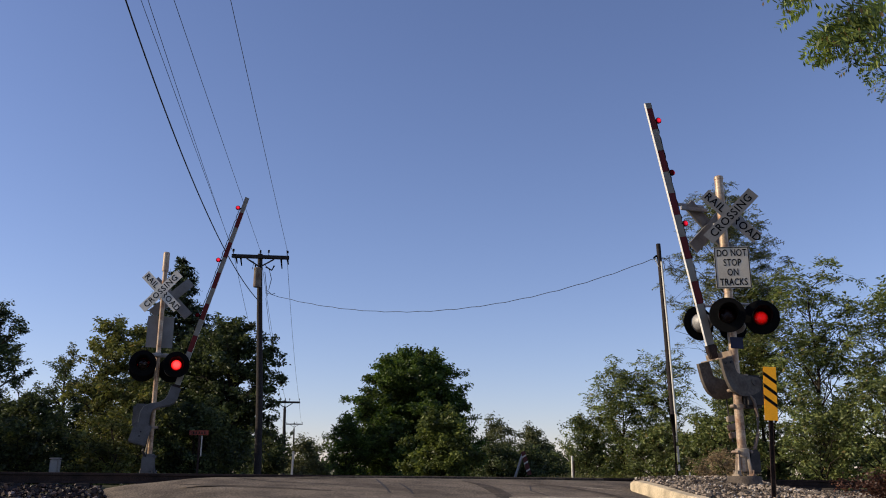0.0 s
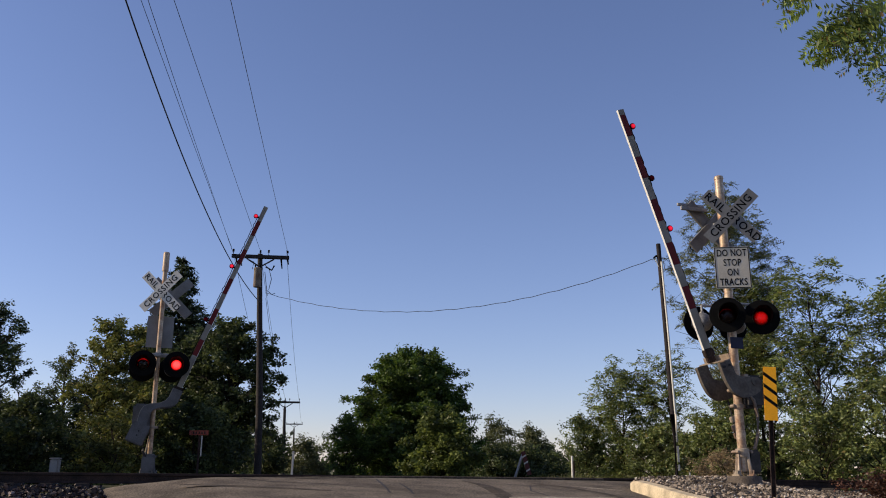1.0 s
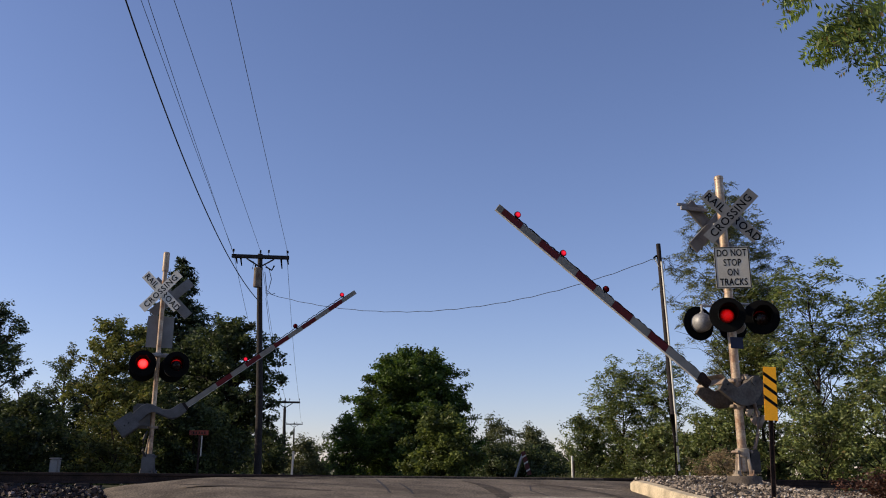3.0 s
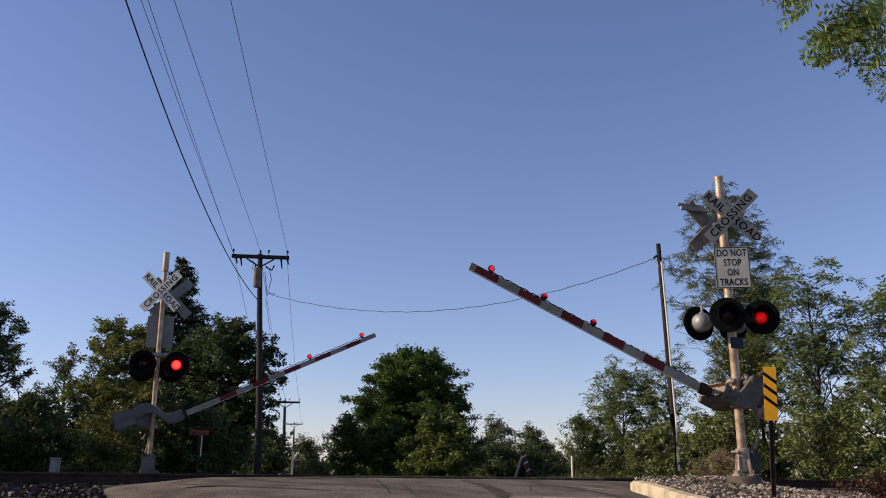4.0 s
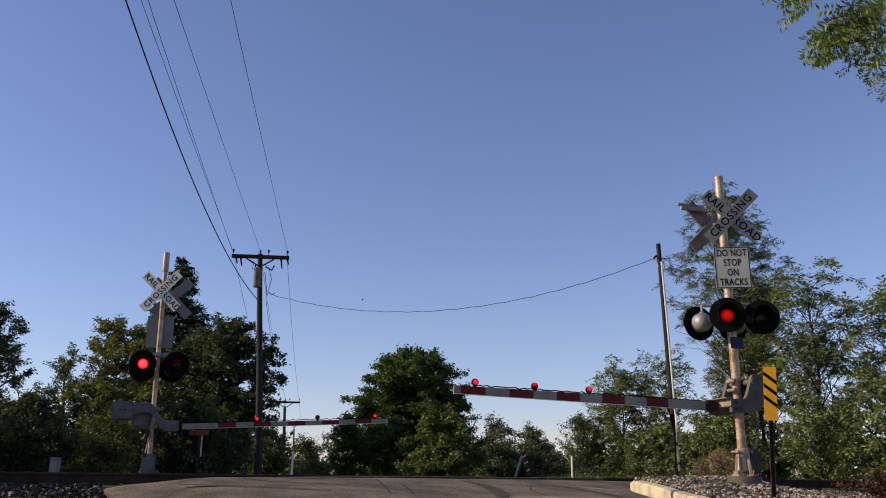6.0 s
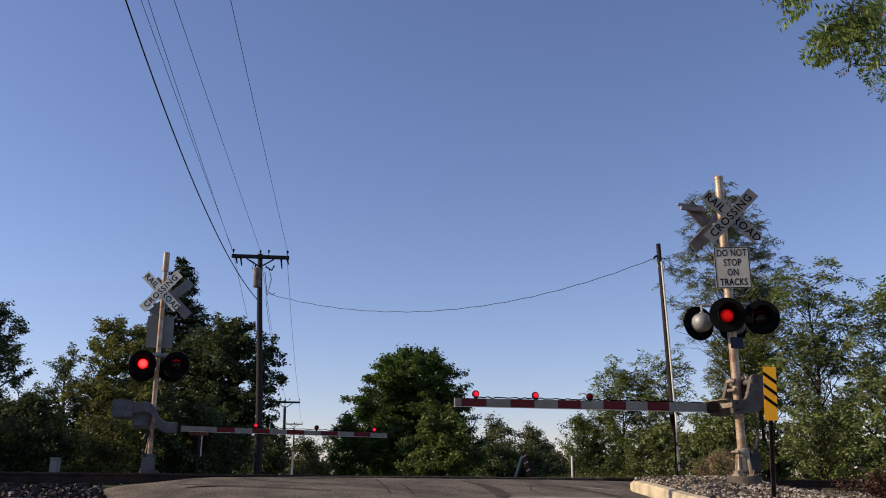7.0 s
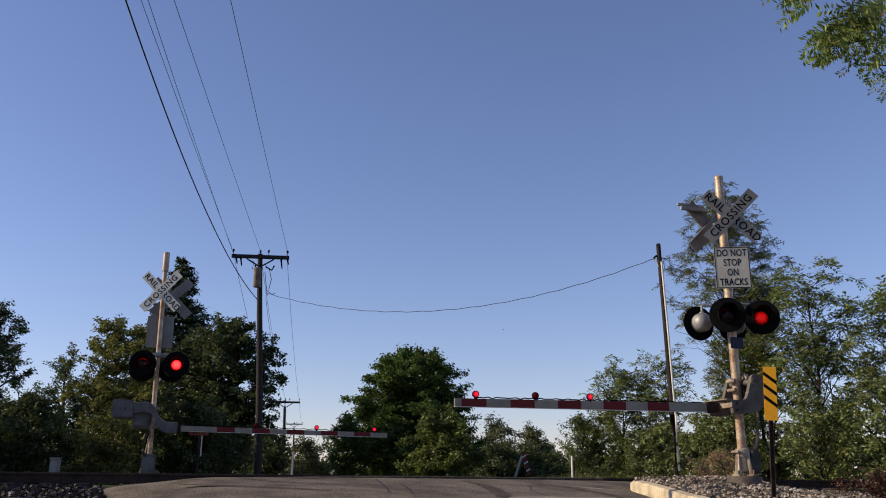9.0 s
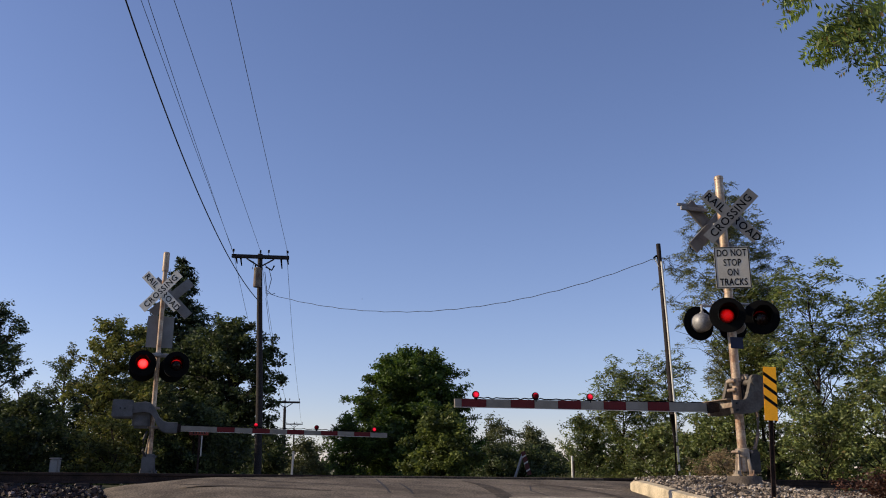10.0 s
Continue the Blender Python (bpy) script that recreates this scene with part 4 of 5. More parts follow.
for dz, y0, h in ((0.26, 0.30, 0.07), (0.36, 0.40, 0.05)):
    bm = bmesh.new()
    box(bm, (-0.37, y0, 4.53 + dz), (0.56, 0.05, h), bevel=0.006)
    part("stay_bar", bm, M["galv"], near_signal, "pale bar that stays the rear crossbuck")
bm = bmesh.new()
box(bm, (0.02, -0.085, 2.27), (0.26, 0.01, 0.20), bevel=0.003)
part("small_plate", bm, M["blue"], near_signal, "small dark blue plate")

P1 = pose(-6.25, 30.0, 0.9, 0, 0, 8)
utility_pole(P1, 8.1, 2.02, -0.30, True)
utility_pole(pose(-10.85, 60.0, 0.6, 0, 0, 8), 5.8, 2.0, 0.0, False)
utility_pole(pose(-18.3, 108.0, 0.4, 0, 0, 8), 7.4, 2.0, 0.0, False)


def span(name, pole, pass_by, sag, r, label):
    """A wire from the pole past a point and on over the camera; the sag is zero at both."""
    a, b = Vector(pole), Vector(pass_by)
    pts = []
    for k in range(61):
        t = 2.4 * k / 60
        p = a.lerp(b, t)
        p.z += 4 * sag * t * (t - 1)
        pts.append(p)
    bm = bmesh.new()
    tube(bm, pts, r, 6)
    tagged(part(name, bm, M["wire"]), label, "cable", "overhead cables")


span("telephone_cable", (-6.45, 29.9, 7.20), (-5.38, 13, 9.04), 0.70, 0.015, "thick black overhead telephone cable")
span("power_line", (-7.55, 29.86, 9.12), (-5.12, 13, 9.04), 0.02, 0.006, "thin dark overhead power line")
span("power_line", (-7.52, 29.80, 9.02), (-5.00, 13, 9.04), 0.05, 0.006, "thin dark overhead power line")
span("power_line", (-6.60, 29.95, 9.18), (-4.56, 13, 9.04), 0.02, 0.006, "thin dark overhead power line")
span("power_line", (-5.61, 29.96, 9.14), (-3.60, 13, 9.04), 0.02, 0.006, "thin dark overhead power line")
for a, b in (((-7.55, 29.9, 9.12), (-11.8, 59.8, 6.42)), ((-5.62, 29.9, 9.12), (-9.9, 59.9, 6.42)), ((-6.3, 30, 7.4), (-10.85, 60, 5.4)), ((-6.6, 30, 9.18), (-10.85, 60, 6.45))):
    wire("power_line", a, b, 0.5, 0.007, "thin dark overhead power line")
for a, b in (((-11.8, 59.8, 6.42), (-19.25, 108, 7.82)), ((-9.9, 59.9, 6.42), (-17.35, 108, 7.82))):
    wire("power_line", a, b, 0.5, 0.007, "thin dark overhead power line")
wire("service_cable", (-6.30, 29.9, 7.56), (6.02, 24.0, 7.30), 1.07, 0.0095, "twisted dark service cable between two poles", 0.012)
wire("service_cable", (-6.34, 29.8, 8.3), (-6.22, 29.85, 7.45), 0.0, 0.012, "short dark loop of service cable")

for pts in ([(-6.34, 29.6, 8.55), (-6.15, 29.6, 8.35), (-6.05, 29.6, 8.0), (-6.15, 29.7, 7.62)], [(-6.75, 29.6, 8.35), (-6.7, 29.6, 8.62), (-6.95, 29.7, 8.74)], [(-6.2, 29.7, 7.6), (-6.02, 29.65, 7.45), (-5.9, 29.65, 7.5)]):
    bm = bmesh.new()
    tube(bm, pts, 0.012, 6)
    tagged(part("jumper_wire", bm, M["wire"]), "short dark jumper wire at the transformer", "cable", "overhead cables")
# pole without crossarm
service_pole = empty("service_pole", pose(6.30, 24.0, 0.9), "slim dark wooden service pole with a bright conduit", "utility pole", "utility poles")
bm = bmesh.new()
tube(bm, [(0, 0, -0.3), (0.02, 0, 2.0), (-0.03, 0, 4.5), (-0.08, 0, 6.85)], [0.085, 0.08, 0.072, 0.065], 12)
part("pole", bm, M["tarred"], service_pole)
bm = bmesh.new()
tube(bm, [(0.052, -0.096, 1.25), (0.058, -0.094, 2.0), (0.008, -0.086, 4.5), (-0.04, -0.080, 6.3)], 0.027, 8)
part("conduit", bm, M["bright"], service_pole, "bright galvanised conduit")
bm = bmesh.new()
tube(bm, [(-0.06, 0, 6.42), (-0.16, 0, 6.50), (-0.24, -0.02, 6.42)], 0.03, 6)
part("wire_clevis", bm, M["black"], service_pole)
bm = bmesh.new()
tube(bm, [(-0.2, -0.02, 6.4), (-0.10, -0.03, 6.12), (0.0, -0.05, 5.98), (0.05, -0.04, 6.15), (0.03, -0.03, 6.3)], 0.012, 6)
part("drip_loop", bm, M["white"], service_pole, "pale drip loop of wire")
for z0, z1 in ((0.72, 1.15), (0.50, 0.66)):
    bm = bmesh.new()
    box(bm, (0.06, -0.085, (z0 + z1) / 2), (0.06, 0.012, z1 - z0), bevel=0.003)
    part("marker_strip", bm, M["white"], service_pole, "white reflective strip")


def object_marker():
    """Yellow hazard board with slanting black bars on a rusty post."""
    root = empty("hazard_marker", pose(4.50, 12.2, 0.85, 0, 3.2, -8), "yellow hazard marker with slanting black bars", "hazard marker")
    bm = bmesh.new()
    prism(bm, [(-0.03, 0.0), (0.03, 0.0), (0.03, 1.80), (-0.03, 1.80)], -0.006, 0.0)
    prism(bm, [(-0.03, 0.0), (-0.024, 0.0), (-0.024, 1.80), (-0.03, 1.80)], -0.035, -0.006)
    prism(bm, [(0.024, 0.0), (0.03, 0.0), (0.03, 1.80), (0.024, 1.80)], -0.035, -0.006)
    part("post", bm, M["rust"], root, "rusty steel channel post")
    bm = bmesh.new()
    w, h = 0.088, 0.372
    box(bm, (0.0, -0.042, 1.50), (2 * w, 0.008, 2 * h), bevel=0.003)
    board = part("board", bm, M["yellow"], root, "bright yellow board")
    for zl, zr in ((0.28, 0.15), (0.118, -0.012), (-0.044, -0.174)):
        bm = bmesh.new()
        prism(bm, [(-w, 1.50 + zl - 0.026), (w, 1.50 + zr - 0.026), (w, 1.50 + zr + 0.026), (-w, 1.50 + zl + 0.026)], -0.0490, -0.0465)
        part("black_bar", bm, M["letter"], board, "black slanting bar")


object_marker()


def small_posts():
    bm = bmesh.new()
    box(bm, (0, 0, 0.28), (0.19, 0.16, 0.62), bevel=0.025)
    pedestal = tagged(part("cable_pedestal", bm, M["dull"], at=pose(-8.31, 19.0, 1.02)), "grey metal cable pedestal beyond the track", "pedestal")
    bm = bmesh.new()
    box(bm, (0, 0, 0.595), (0.215, 0.185, 0.03), bevel=0.012)
    part("lid", bm, M["galv"], pedestal)
    # small faded sign
    root = empty("small_sign", pose(-6.66, 24.0, 0.9, 0, 0, 4), "small faded orange-red sign on a post", "sign")
    bm = bmesh.new()
    box(bm, (0.02, 0, 0.72), (0.05, 0.05, 1.45), bevel=0.005)
    part("post", bm, M["rust"], root)
    bm = bmesh.new()
    box(bm, (0.09, -0.03, 1.15), (0.035, 0.02, 0.55), bevel=0.004)
    part("reflector_strip", bm, M["white"], root, "white strip")
    bm = bmesh.new()
    box(bm, (0, -0.03, 1.505), (0.52, 0.008, 0.13), bevel=0.002)
    face = part("face", bm, M["orange"], root, "faded orange-red sheet")
    for k in range(5):
        bm = bmesh.new()
        box(bm, (-0.14 + 0.075 * k, -0.036, 1.505), (0.035, 0.003, 0.065))
        part("writing_bar", bm, M["rust"], face)
    # white post near the first pole
    bm = bmesh.new()
    box(bm, (0, 0, 0.55), (0.06, 0.05, 1.25), bevel=0.008)
    tagged(part("marker_post", bm, M["white"], at=pose(-4.44, 26.0, 0.8, 0, 2, 0)), "weathered white marker post in the grass", "post", "marker posts")
    root = empty("marker_post", pose(3.79, 26.0, 0.8, 0, 0, -50), "white marker post with a brown side", "post", "marker posts")
    bm = bmesh.new()
    box(bm, (0, 0, 0.5), (0.055, 0.06, 1.08), bevel=0.01)
    part("post", bm, M["bright"], root)
    bm = bmesh.new()
    box(bm, (0.045, 0.02, 0.42), (0.03, 0.05, 0.95), bevel=0.006)
    part("backing", bm, M["rust"], root)
    bm = bmesh.new()
    box(bm, (0, 0, 0.2), (0.035, 0.035, 0.6), bevel=0.006)
    tagged(part("marker_post", bm, M["white"], at=pose(6.55, 23.6, 0.85)), "short white stake beside the service pole", "post", "marker posts")
    # leaning barricade board and stay
    root = empty("barricade", pose(2.55, 30.0, 0.75), "leaning striped barricade with a tilted stay", "barricade")
    bm = bmesh.new()
    tube(bm, [(-0.18, 0, 0.3), (0.16, 0, 1.28)], 0.045, 8)
    part("stay", bm, M["galv"], root, "pale tilted metal stay")
    m = pose(0.26, -0.05, 0.95, 0, -15, 0)
    bm = bmesh.new()
    box(bm, (0, 0, 0), (0.15, 0.03, 0.80), bevel=0.005)
    board = part("board", bm, M["boardred"], root, "dark red board", m)
    for z in (-0.25, 0.0, 0.22):
        bm = bmesh.new()
        prism(bm, [(-0.073, z - 0.03), (0.073, z + 0.01), (0.073, z + 0.06), (-0.073, z + 0.02)], -0.020, -0.016)
        part("white_bar", bm, M["white"], board)


small_posts()

# seams and worn strips on the road
def ramp_patch(pts, material, label):
    patch(pts, M[material], label, the_road, 0.004 if material == "pale" else 0.006)


ramp_patch([(-1.16, 15.5, 0.016), (-1.02, 14.7, 0.022), (-0.88, 13.8, 0.020), (-0.76, 12.9, 0.014)], "seam", "dark tar seam")
ramp_patch([(-0.73, 14.9, 0.014), (-0.61, 14.2, 0.020), (-0.50, 13.5, 0.018), (-0.42, 12.8, 0.012)], "seam", "dark tar seam")
ramp_patch([(-3.4, 14.7, 0.010), (-2.7, 14.2, 0.016), (-1.9, 14.1, 0.012), (-1.2, 13.8, 0.010)], "seam", "dark tar seam")
ramp_patch([(1.5, 15.4, 0.010), (1.42, 14.4, 0.014), (1.6, 13.4, 0.012)], "seam", "dark tar seam")
ramp_patch([(0.38, 15.9, 0.05), (0.66, 15.2, 0.11), (0.82, 14.3, 0.14), (0.90, 13.3, 0.13), (0.88, 12.3, 0.09), (0.74, 11.2, 0.06)], "patch", "dark tyre-worn streak")
ramp_patch([(1.6, 16.0, 0.05), (2.1, 15.5, 0.09), (2.45, 14.9, 0.10), (2.65, 14.2, 0.08), (2.75, 13.5, 0.05)], "patch", "dark tyre-worn streak")
ramp_patch([(-3.2, 15.1, 0.05), (-2.6, 15.2, 0.12), (-2.0, 15.25, 0.10), (-1.5, 15.3, 0.04)], "patch", "dark worn blotch")
ramp_patch([(-3.9, 13.2, 0.06), (-3.0, 13.2, 0.16), (-2.1, 13.05, 0.12), (-1.6, 12.9, 0.05)], "patch", "dark worn blotch")
ramp_patch([(0.80, 12.75, 0.10), (1.25, 12.95, 0.22), (1.9, 13.2, 0.30), (2.6, 13.45, 0.32), (3.2, 13.7, 0.24)], "pale", "pale worn strip")
ramp_patch([(2.3, 15.75, 0.05), (2.7, 15.6, 0.10), (3.1, 15.35, 0.08)], "pale", "pale worn strip")

rng = np.random.default_rng(11)
T = tree
T("maple_tree", (-1.38, 40.0, 0.7), 6.1, 6.7, 84000, 0.20, "leaf_maple", "dense green maple with a rounded crown", rng, bare=0.05, lumps=190, spread=0.26, scatter=0.40, dome=True)
T("shrub", (-4.15, 38.0, 0.7), 3.05, 2.5, 6400, 0.16, "leaf_maple", "dark shrub beside the maple", rng, bare=0.03, lumps=22, trunk_r=0.05, spread=0.28, scatter=0.28, limb=0.45)
T("young_tree", (-0.1, 30.0, 0.8), 2.55, 2.9, 9000, 0.19, "leaf_young", "light green bushy young tree", rng, bare=0.02, lumps=36, shape=0.4, trunk_r=0.05, spread=0.22)
spruce((-14.0, 45.0, 0.7), 12.1, 11.0, rng)
T("broadleaf_tree", (-8.75, 36.0, 0.7), 7.0, 4.5, 23400, 0.20, "leaf_dark", "dark green broadleaf tree behind the signal", rng, bare=0.14, lumps=70, shape=0.58, spread=0.32, scatter=0.28, limb=0.45)
T("broadleaf_tree", (-11.2, 37.0, 0.7), 6.3, 4.2, 12480, 0.20, "leaf_dark", "dark green broadleaf tree behind the signal", rng, bare=0.04, lumps=46, shape=0.5, spread=0.34, scatter=0.28, limb=0.45)
T("broadleaf_tree", (-11.1, 28.5, 0.8), 5.65, 2.6, 8800, 0.15, "leaf_olive", "yellowish green thin-leaved tree", rng, bare=0.05, lumps=36, shape=0.55, trunk_r=0.07, spread=0.28, scatter=0.26, limb=0.6)
T("broadleaf_tree", (-9.7, 28.2, 0.8), 5.2, 2.6, 8000, 0.15, "leaf_olive", "yellowish green thin-leaved tree", rng, bare=0.05, lumps=34, shape=0.5, trunk_r=0.07, spread=0.28, scatter=0.26, limb=0.6)
T("shrub", (-9.7, 25.8, 0.75), 2.4, 2.4, 4200, 0.14, "leaf_olive", "yellowish green thin-stemmed shrub beyond the track", rng, bare=0.02, lumps=24, shape=0.5, trunk_r=0.05, spread=0.28, scatter=0.26, limb=0.6)
T("broadleaf_tree", (-17.1, 32.0, 0.7), 7.0, 4.6, 13260, 0.17, "leaf_dark", "dark shaded broadleaf tree", rng, bare=0.04, lumps=50, spread=0.3, scatter=0.28, limb=0.45)
T("broadleaf_tree", (-17.9, 41.0, 0.7), 6.1, 3.2, 3900, 0.17, "leaf_dark", "dark thin broadleaf tree", rng, bare=0.05, lumps=34, spread=0.3, scatter=0.28, limb=0.45)
for x, y, h, w in ((-15.3, 31.0, 2.8, 3.4), (-13.2, 33.0, 4.1, 3.6), (-16.4, 27.5, 2.7, 3.4), (-12.6, 27.0, 3.0, 3.2), (-8.2, 29.0, 2.9, 3.0), (-8.7, 33.5, 3.0, 2.0), (-14.2, 25.0, 2.3, 3.0)):
    T("shrub", (x, y, 0.75), h, w, 6630, 0.17, "leaf_dark", "dark shaded undergrowth shrub", rng, bare=0.0, lumps=30, shape=0.42, trunk_r=0.05, spread=0.3, scatter=0.28, limb=0.45)
for x, y, h, w, k in ((-9.9, 50.0, 3.3, 2.4, "leaf_dark"), (-8.0, 52.0, 2.7, 3.0, "leaf_far"), (3.4, 56.0, 4.1, 3.0, "leaf_far"), (5.9, 58.0, 3.9, 2.2, "leaf_far"), (7.0, 60.0, 2.7, 2.4, "leaf_dark"), (6.1, 52.0, 1.9, 3.4, "leaf_dark"), (2.9, 49.0, 2.4, 2.6, "leaf_dark"), (1.3, 54.0, 3.3, 3.0, "leaf_dark"), (4.6, 50.0, 2.2, 3.4, "leaf_dark")):
    T("distant_tree", (x, y, 0.6), h, w, 5500, 0.2, k, "small dark tree far beyond the crossing", rng, bare=0.0, lumps=26, trunk_r=0.06, spread=0.32)
T("broadleaf_tree", (6.15, 30.0, 0.8), 4.15, 3.2, 7493, 0.139, "leaf_locust", "green broadleaf tree with loose branches", rng, bare=0.02, lumps=38, shape=0.5, trunk_r=0.06, spread=0.28, scatter=0.21, limb=0.4, feather=430, flen=0.33)
T("broadleaf_tree", (7.5, 29.0, 0.8), 4.5, 2.6, 5916, 0.139, "leaf_locust", "green broadleaf tree with loose branches", rng, bare=0.02, lumps=34, shape=0.5, trunk_r=0.06, spread=0.28, scatter=0.21, limb=0.4, feather=170, flen=0.33)
T("shrub", (4.95, 30.5, 0.8), 2.5, 1.7, 4140, 0.123, "leaf_locust", "green leafy roadside shrub by the crossing", rng, bare=0.0, lumps=18, trunk_r=0.04, spread=0.24, scatter=0.34, limb=0.6)
T("slender_tree", (8.82, 26.0, 0.8), 9.25, 3.9, 46000, 0.098, "leaf_grey", "slender airy tree with sparse leaves", rng, bare=0.22, lumps=64, shape=0.62, trunk_r=0.07, spread=0.24, scatter=0.45, limb=0.4, feather=1450, flen=0.21)
T("locust_tree", (10.4, 24.0, 0.8), 6.3, 3.4, 7493, 0.139, "leaf_locust", "airy locust tree with thin branches", rng, bare=0.12, lumps=40, shape=0.62, trunk_r=0.075, spread=0.27, scatter=0.35, limb=0.34, feather=270, flen=0.35)
T("locust_tree", (9.35, 25.6, 0.8), 6.6, 2.8, 7493, 0.139, "leaf_locust", "airy locust tree with thin branches", rng, bare=0.34, lumps=40, shape=0.62, trunk_r=0.075, spread=0.27, scatter=0.35, limb=0.34, feather=300, flen=0.30)
T("locust_tree", (12.3, 23.0, 0.8), 5.5, 3.4, 7493, 0.139, "leaf_locust", "airy locust tree with thin branches", rng, bare=0.1, lumps=38, shape=0.6, trunk_r=0.075, spread=0.27, scatter=0.35, limb=0.34, feather=270, flen=0.35)
for x, y, h, w in ((8.3, 25.0, 2.6, 2.6), (9.6, 22.5, 2.5, 2.4), (10.9, 21.5, 2.9, 2.6), (12.0, 20.5, 2.7, 2.6), (12.9, 21.5, 3.3, 2.6), (9.2, 27.5, 2.9, 2.8), (11.6, 26.0, 4.7, 3.2), (7.9, 26.5, 2.2, 2.4), (6.9, 28.0, 2.1, 2.4), (10.2, 27.0, 4.4, 2.6), (13.6, 24.0, 4.6, 2.8)):
    T("shrub", (x, y, 0.8), h, w, 4400, 0.125, "leaf_locust", "green sunlit scrub beyond the track", rng, bare=0.0, lumps=28, shape=0.45, trunk_r=0.04, spread=0.25, scatter=0.21, limb=0.6)
# unseen trees left of the view, added to shade the undergrowth there
for x, y, h, w in ((-25.0, 17.0, 9.5, 6.5), (-26.0, 23.5, 10.5, 7.0), (-27.0, 30.5, 10.0, 7.0), (-22.0, 12.0, 7.0, 5.5), (-20.5, 22.5, 6.8, 6.0)):
    T("broadleaf_tree", (x, y, 0.7), h, w, 24000, 0.34, "leaf_dark", "tall dark broadleaf tree beside the track", rng, bare=0.08, lumps=60, shape=0.5, trunk_r=0.2, spread=0.45)
T("dry_shrub", (6.4, 20.3, 0.95), 0.85, 1.7, 2600, 0.07, "leaf_dry", "dry tan weeds behind the signal", rng, bare=0.0, lumps=16, trunk_r=0.02, spread=0.14)
T("brown_shrub", (5.65, 10.6, 0.85), 0.32, 1.7, 5200, 0.055, "brown_leaf", "low reddish brown shrub by the gravel", rng, bare=0.0, lumps=34, trunk_r=0.02, spread=0.12)


def compound(out, start, way, length, pairs, rng):
    """One feathered leaf: leaflets in pairs along a stalk."""
    way = Vector(way).normalized()
    side = way.cross(Vector((0.2, -1, 0.1))).normalized()
    for i in range(pairs):
        t = (i + 0.8) / pairs
        p = Vector(start) + way * length * t + Vector((0, 0, -0.12 * length * t * t))
        for s in (-1, 1):
            d = (side * s + way * 0.45 + Vector(rng.normal(0, 0.14, 3)) + Vector((0, 0, -0.35))).normalized()
            w = d.cross(Vector(rng.normal(0, 0.5, 3)) + Vector((0, -1, 0.4))).normalized()
            ln = length * 0.36 * rng.uniform(0.8, 1.15)
            out.append([p, p + d * ln * 0.5 + w * ln * 0.155, p + d * ln, p + d * ln * 0.5 - w * ln * 0.155])


def overhanging_tree():
    root = empty("overhanging_tree", pose(8.6, 8.8, 0.3), "green locust tree with feathered leaves hanging overhead", "tree", "trees")
    base = Vector((8.6, 8.8, 0.3))
    bm = bmesh.new()
    tube(bm, [(0, 0, -0.3), (0.1, 0, 2.0), (0, 0.05, 4.5), (-0.1, 0, 6.2), (-0.1, 0, 8.0)], [0.16, 0.14, 0.11, 0.08, 0.04], 10)
    part("trunk", bm, M["bark"], root)
    twigs = [((8.5, 8.8, 4.9), (6.6, 8.9, 6.3), (5.2, 9, 6.15), (4.6, 9, 6.05)), ((8.5, 8.8, 5.4), (6.6, 9, 6.9), (5.0, 9, 6.95), (3.95, 9, 6.75)), ((8.5, 8.8, 4.5), (6.4, 9, 5.7), (5.4, 9, 5.78), (4.82, 9, 5.78)),
             ((8.5, 8.8, 5.2), (6.8, 8.9, 6.6), (5.4, 9, 6.6), (4.45, 9, 6.35)), ((8.5, 8.8, 4.2), (6.4, 9, 5.6), (5.5, 9, 5.75), (5.05, 9, 5.7))]
    bm = bmesh.new()
    for tw in twigs:
        tube(bm, [Vector(p) - base for p in tw], [0.035, 0.022, 0.012, 0.005], 6)
    part("branchwork", bm, M["bark"], root)
    out = []
    r2 = np.random.default_rng(8)
    sprays = [(4.36, 6.72, 7, 0.26), (4.28, 6.80, 8, 0.26), (4.22, 6.64, 5, 0.26), (4.44, 6.12, 7, 0.26), (4.58, 6.02, 6, 0.24), (4.55, 6.30, 11, 0.28), (4.72, 6.20, 14, 0.28), (4.74, 6.42, 14, 0.28), (4.92, 6.36, 11, 0.28),
              (4.96, 6.55, 9, 0.28), (5.12, 6.45, 12, 0.28), (5.15, 6.28, 5, 0.28), (5.0, 6.12, 6, 0.26), (5.25, 6.65, 8, 0.28), (4.74, 5.78, 2, 0.17), (4.64, 5.70, 1, 0.15), (4.90, 5.69, 1, 0.13), (5.12, 6.04, 10, 0.24), (5.10, 5.86, 8, 0.22),
              (5.09, 5.74, 4, 0.18), (5.07, 5.64, 4, 0.16), (5.05, 5.52, 3, 0.14), (5.06, 5.40, 2, 0.12), (4.98, 5.50, 1, 0.12)]
    for x, z, n, ln in sprays:
        for _ in range(n):
            st = Vector((x + r2.normal(0, 0.09), 9 + r2.normal(0, 0.25), z + r2.normal(0, 0.05))) - base
            compound(out, st, (-0.75 + r2.normal(0, 0.45), r2.normal(0, 0.4), -0.45 + r2.normal(0, 0.25)), ln * r2.uniform(0.8, 1.15), 8, r2)
    part("crown", quads("crown", np.array([[tuple(v) for v in q] for q in out]), M["leaf_near"]), None, root, "crown of feathered green leaves")


overhanging_tree()
ballast()


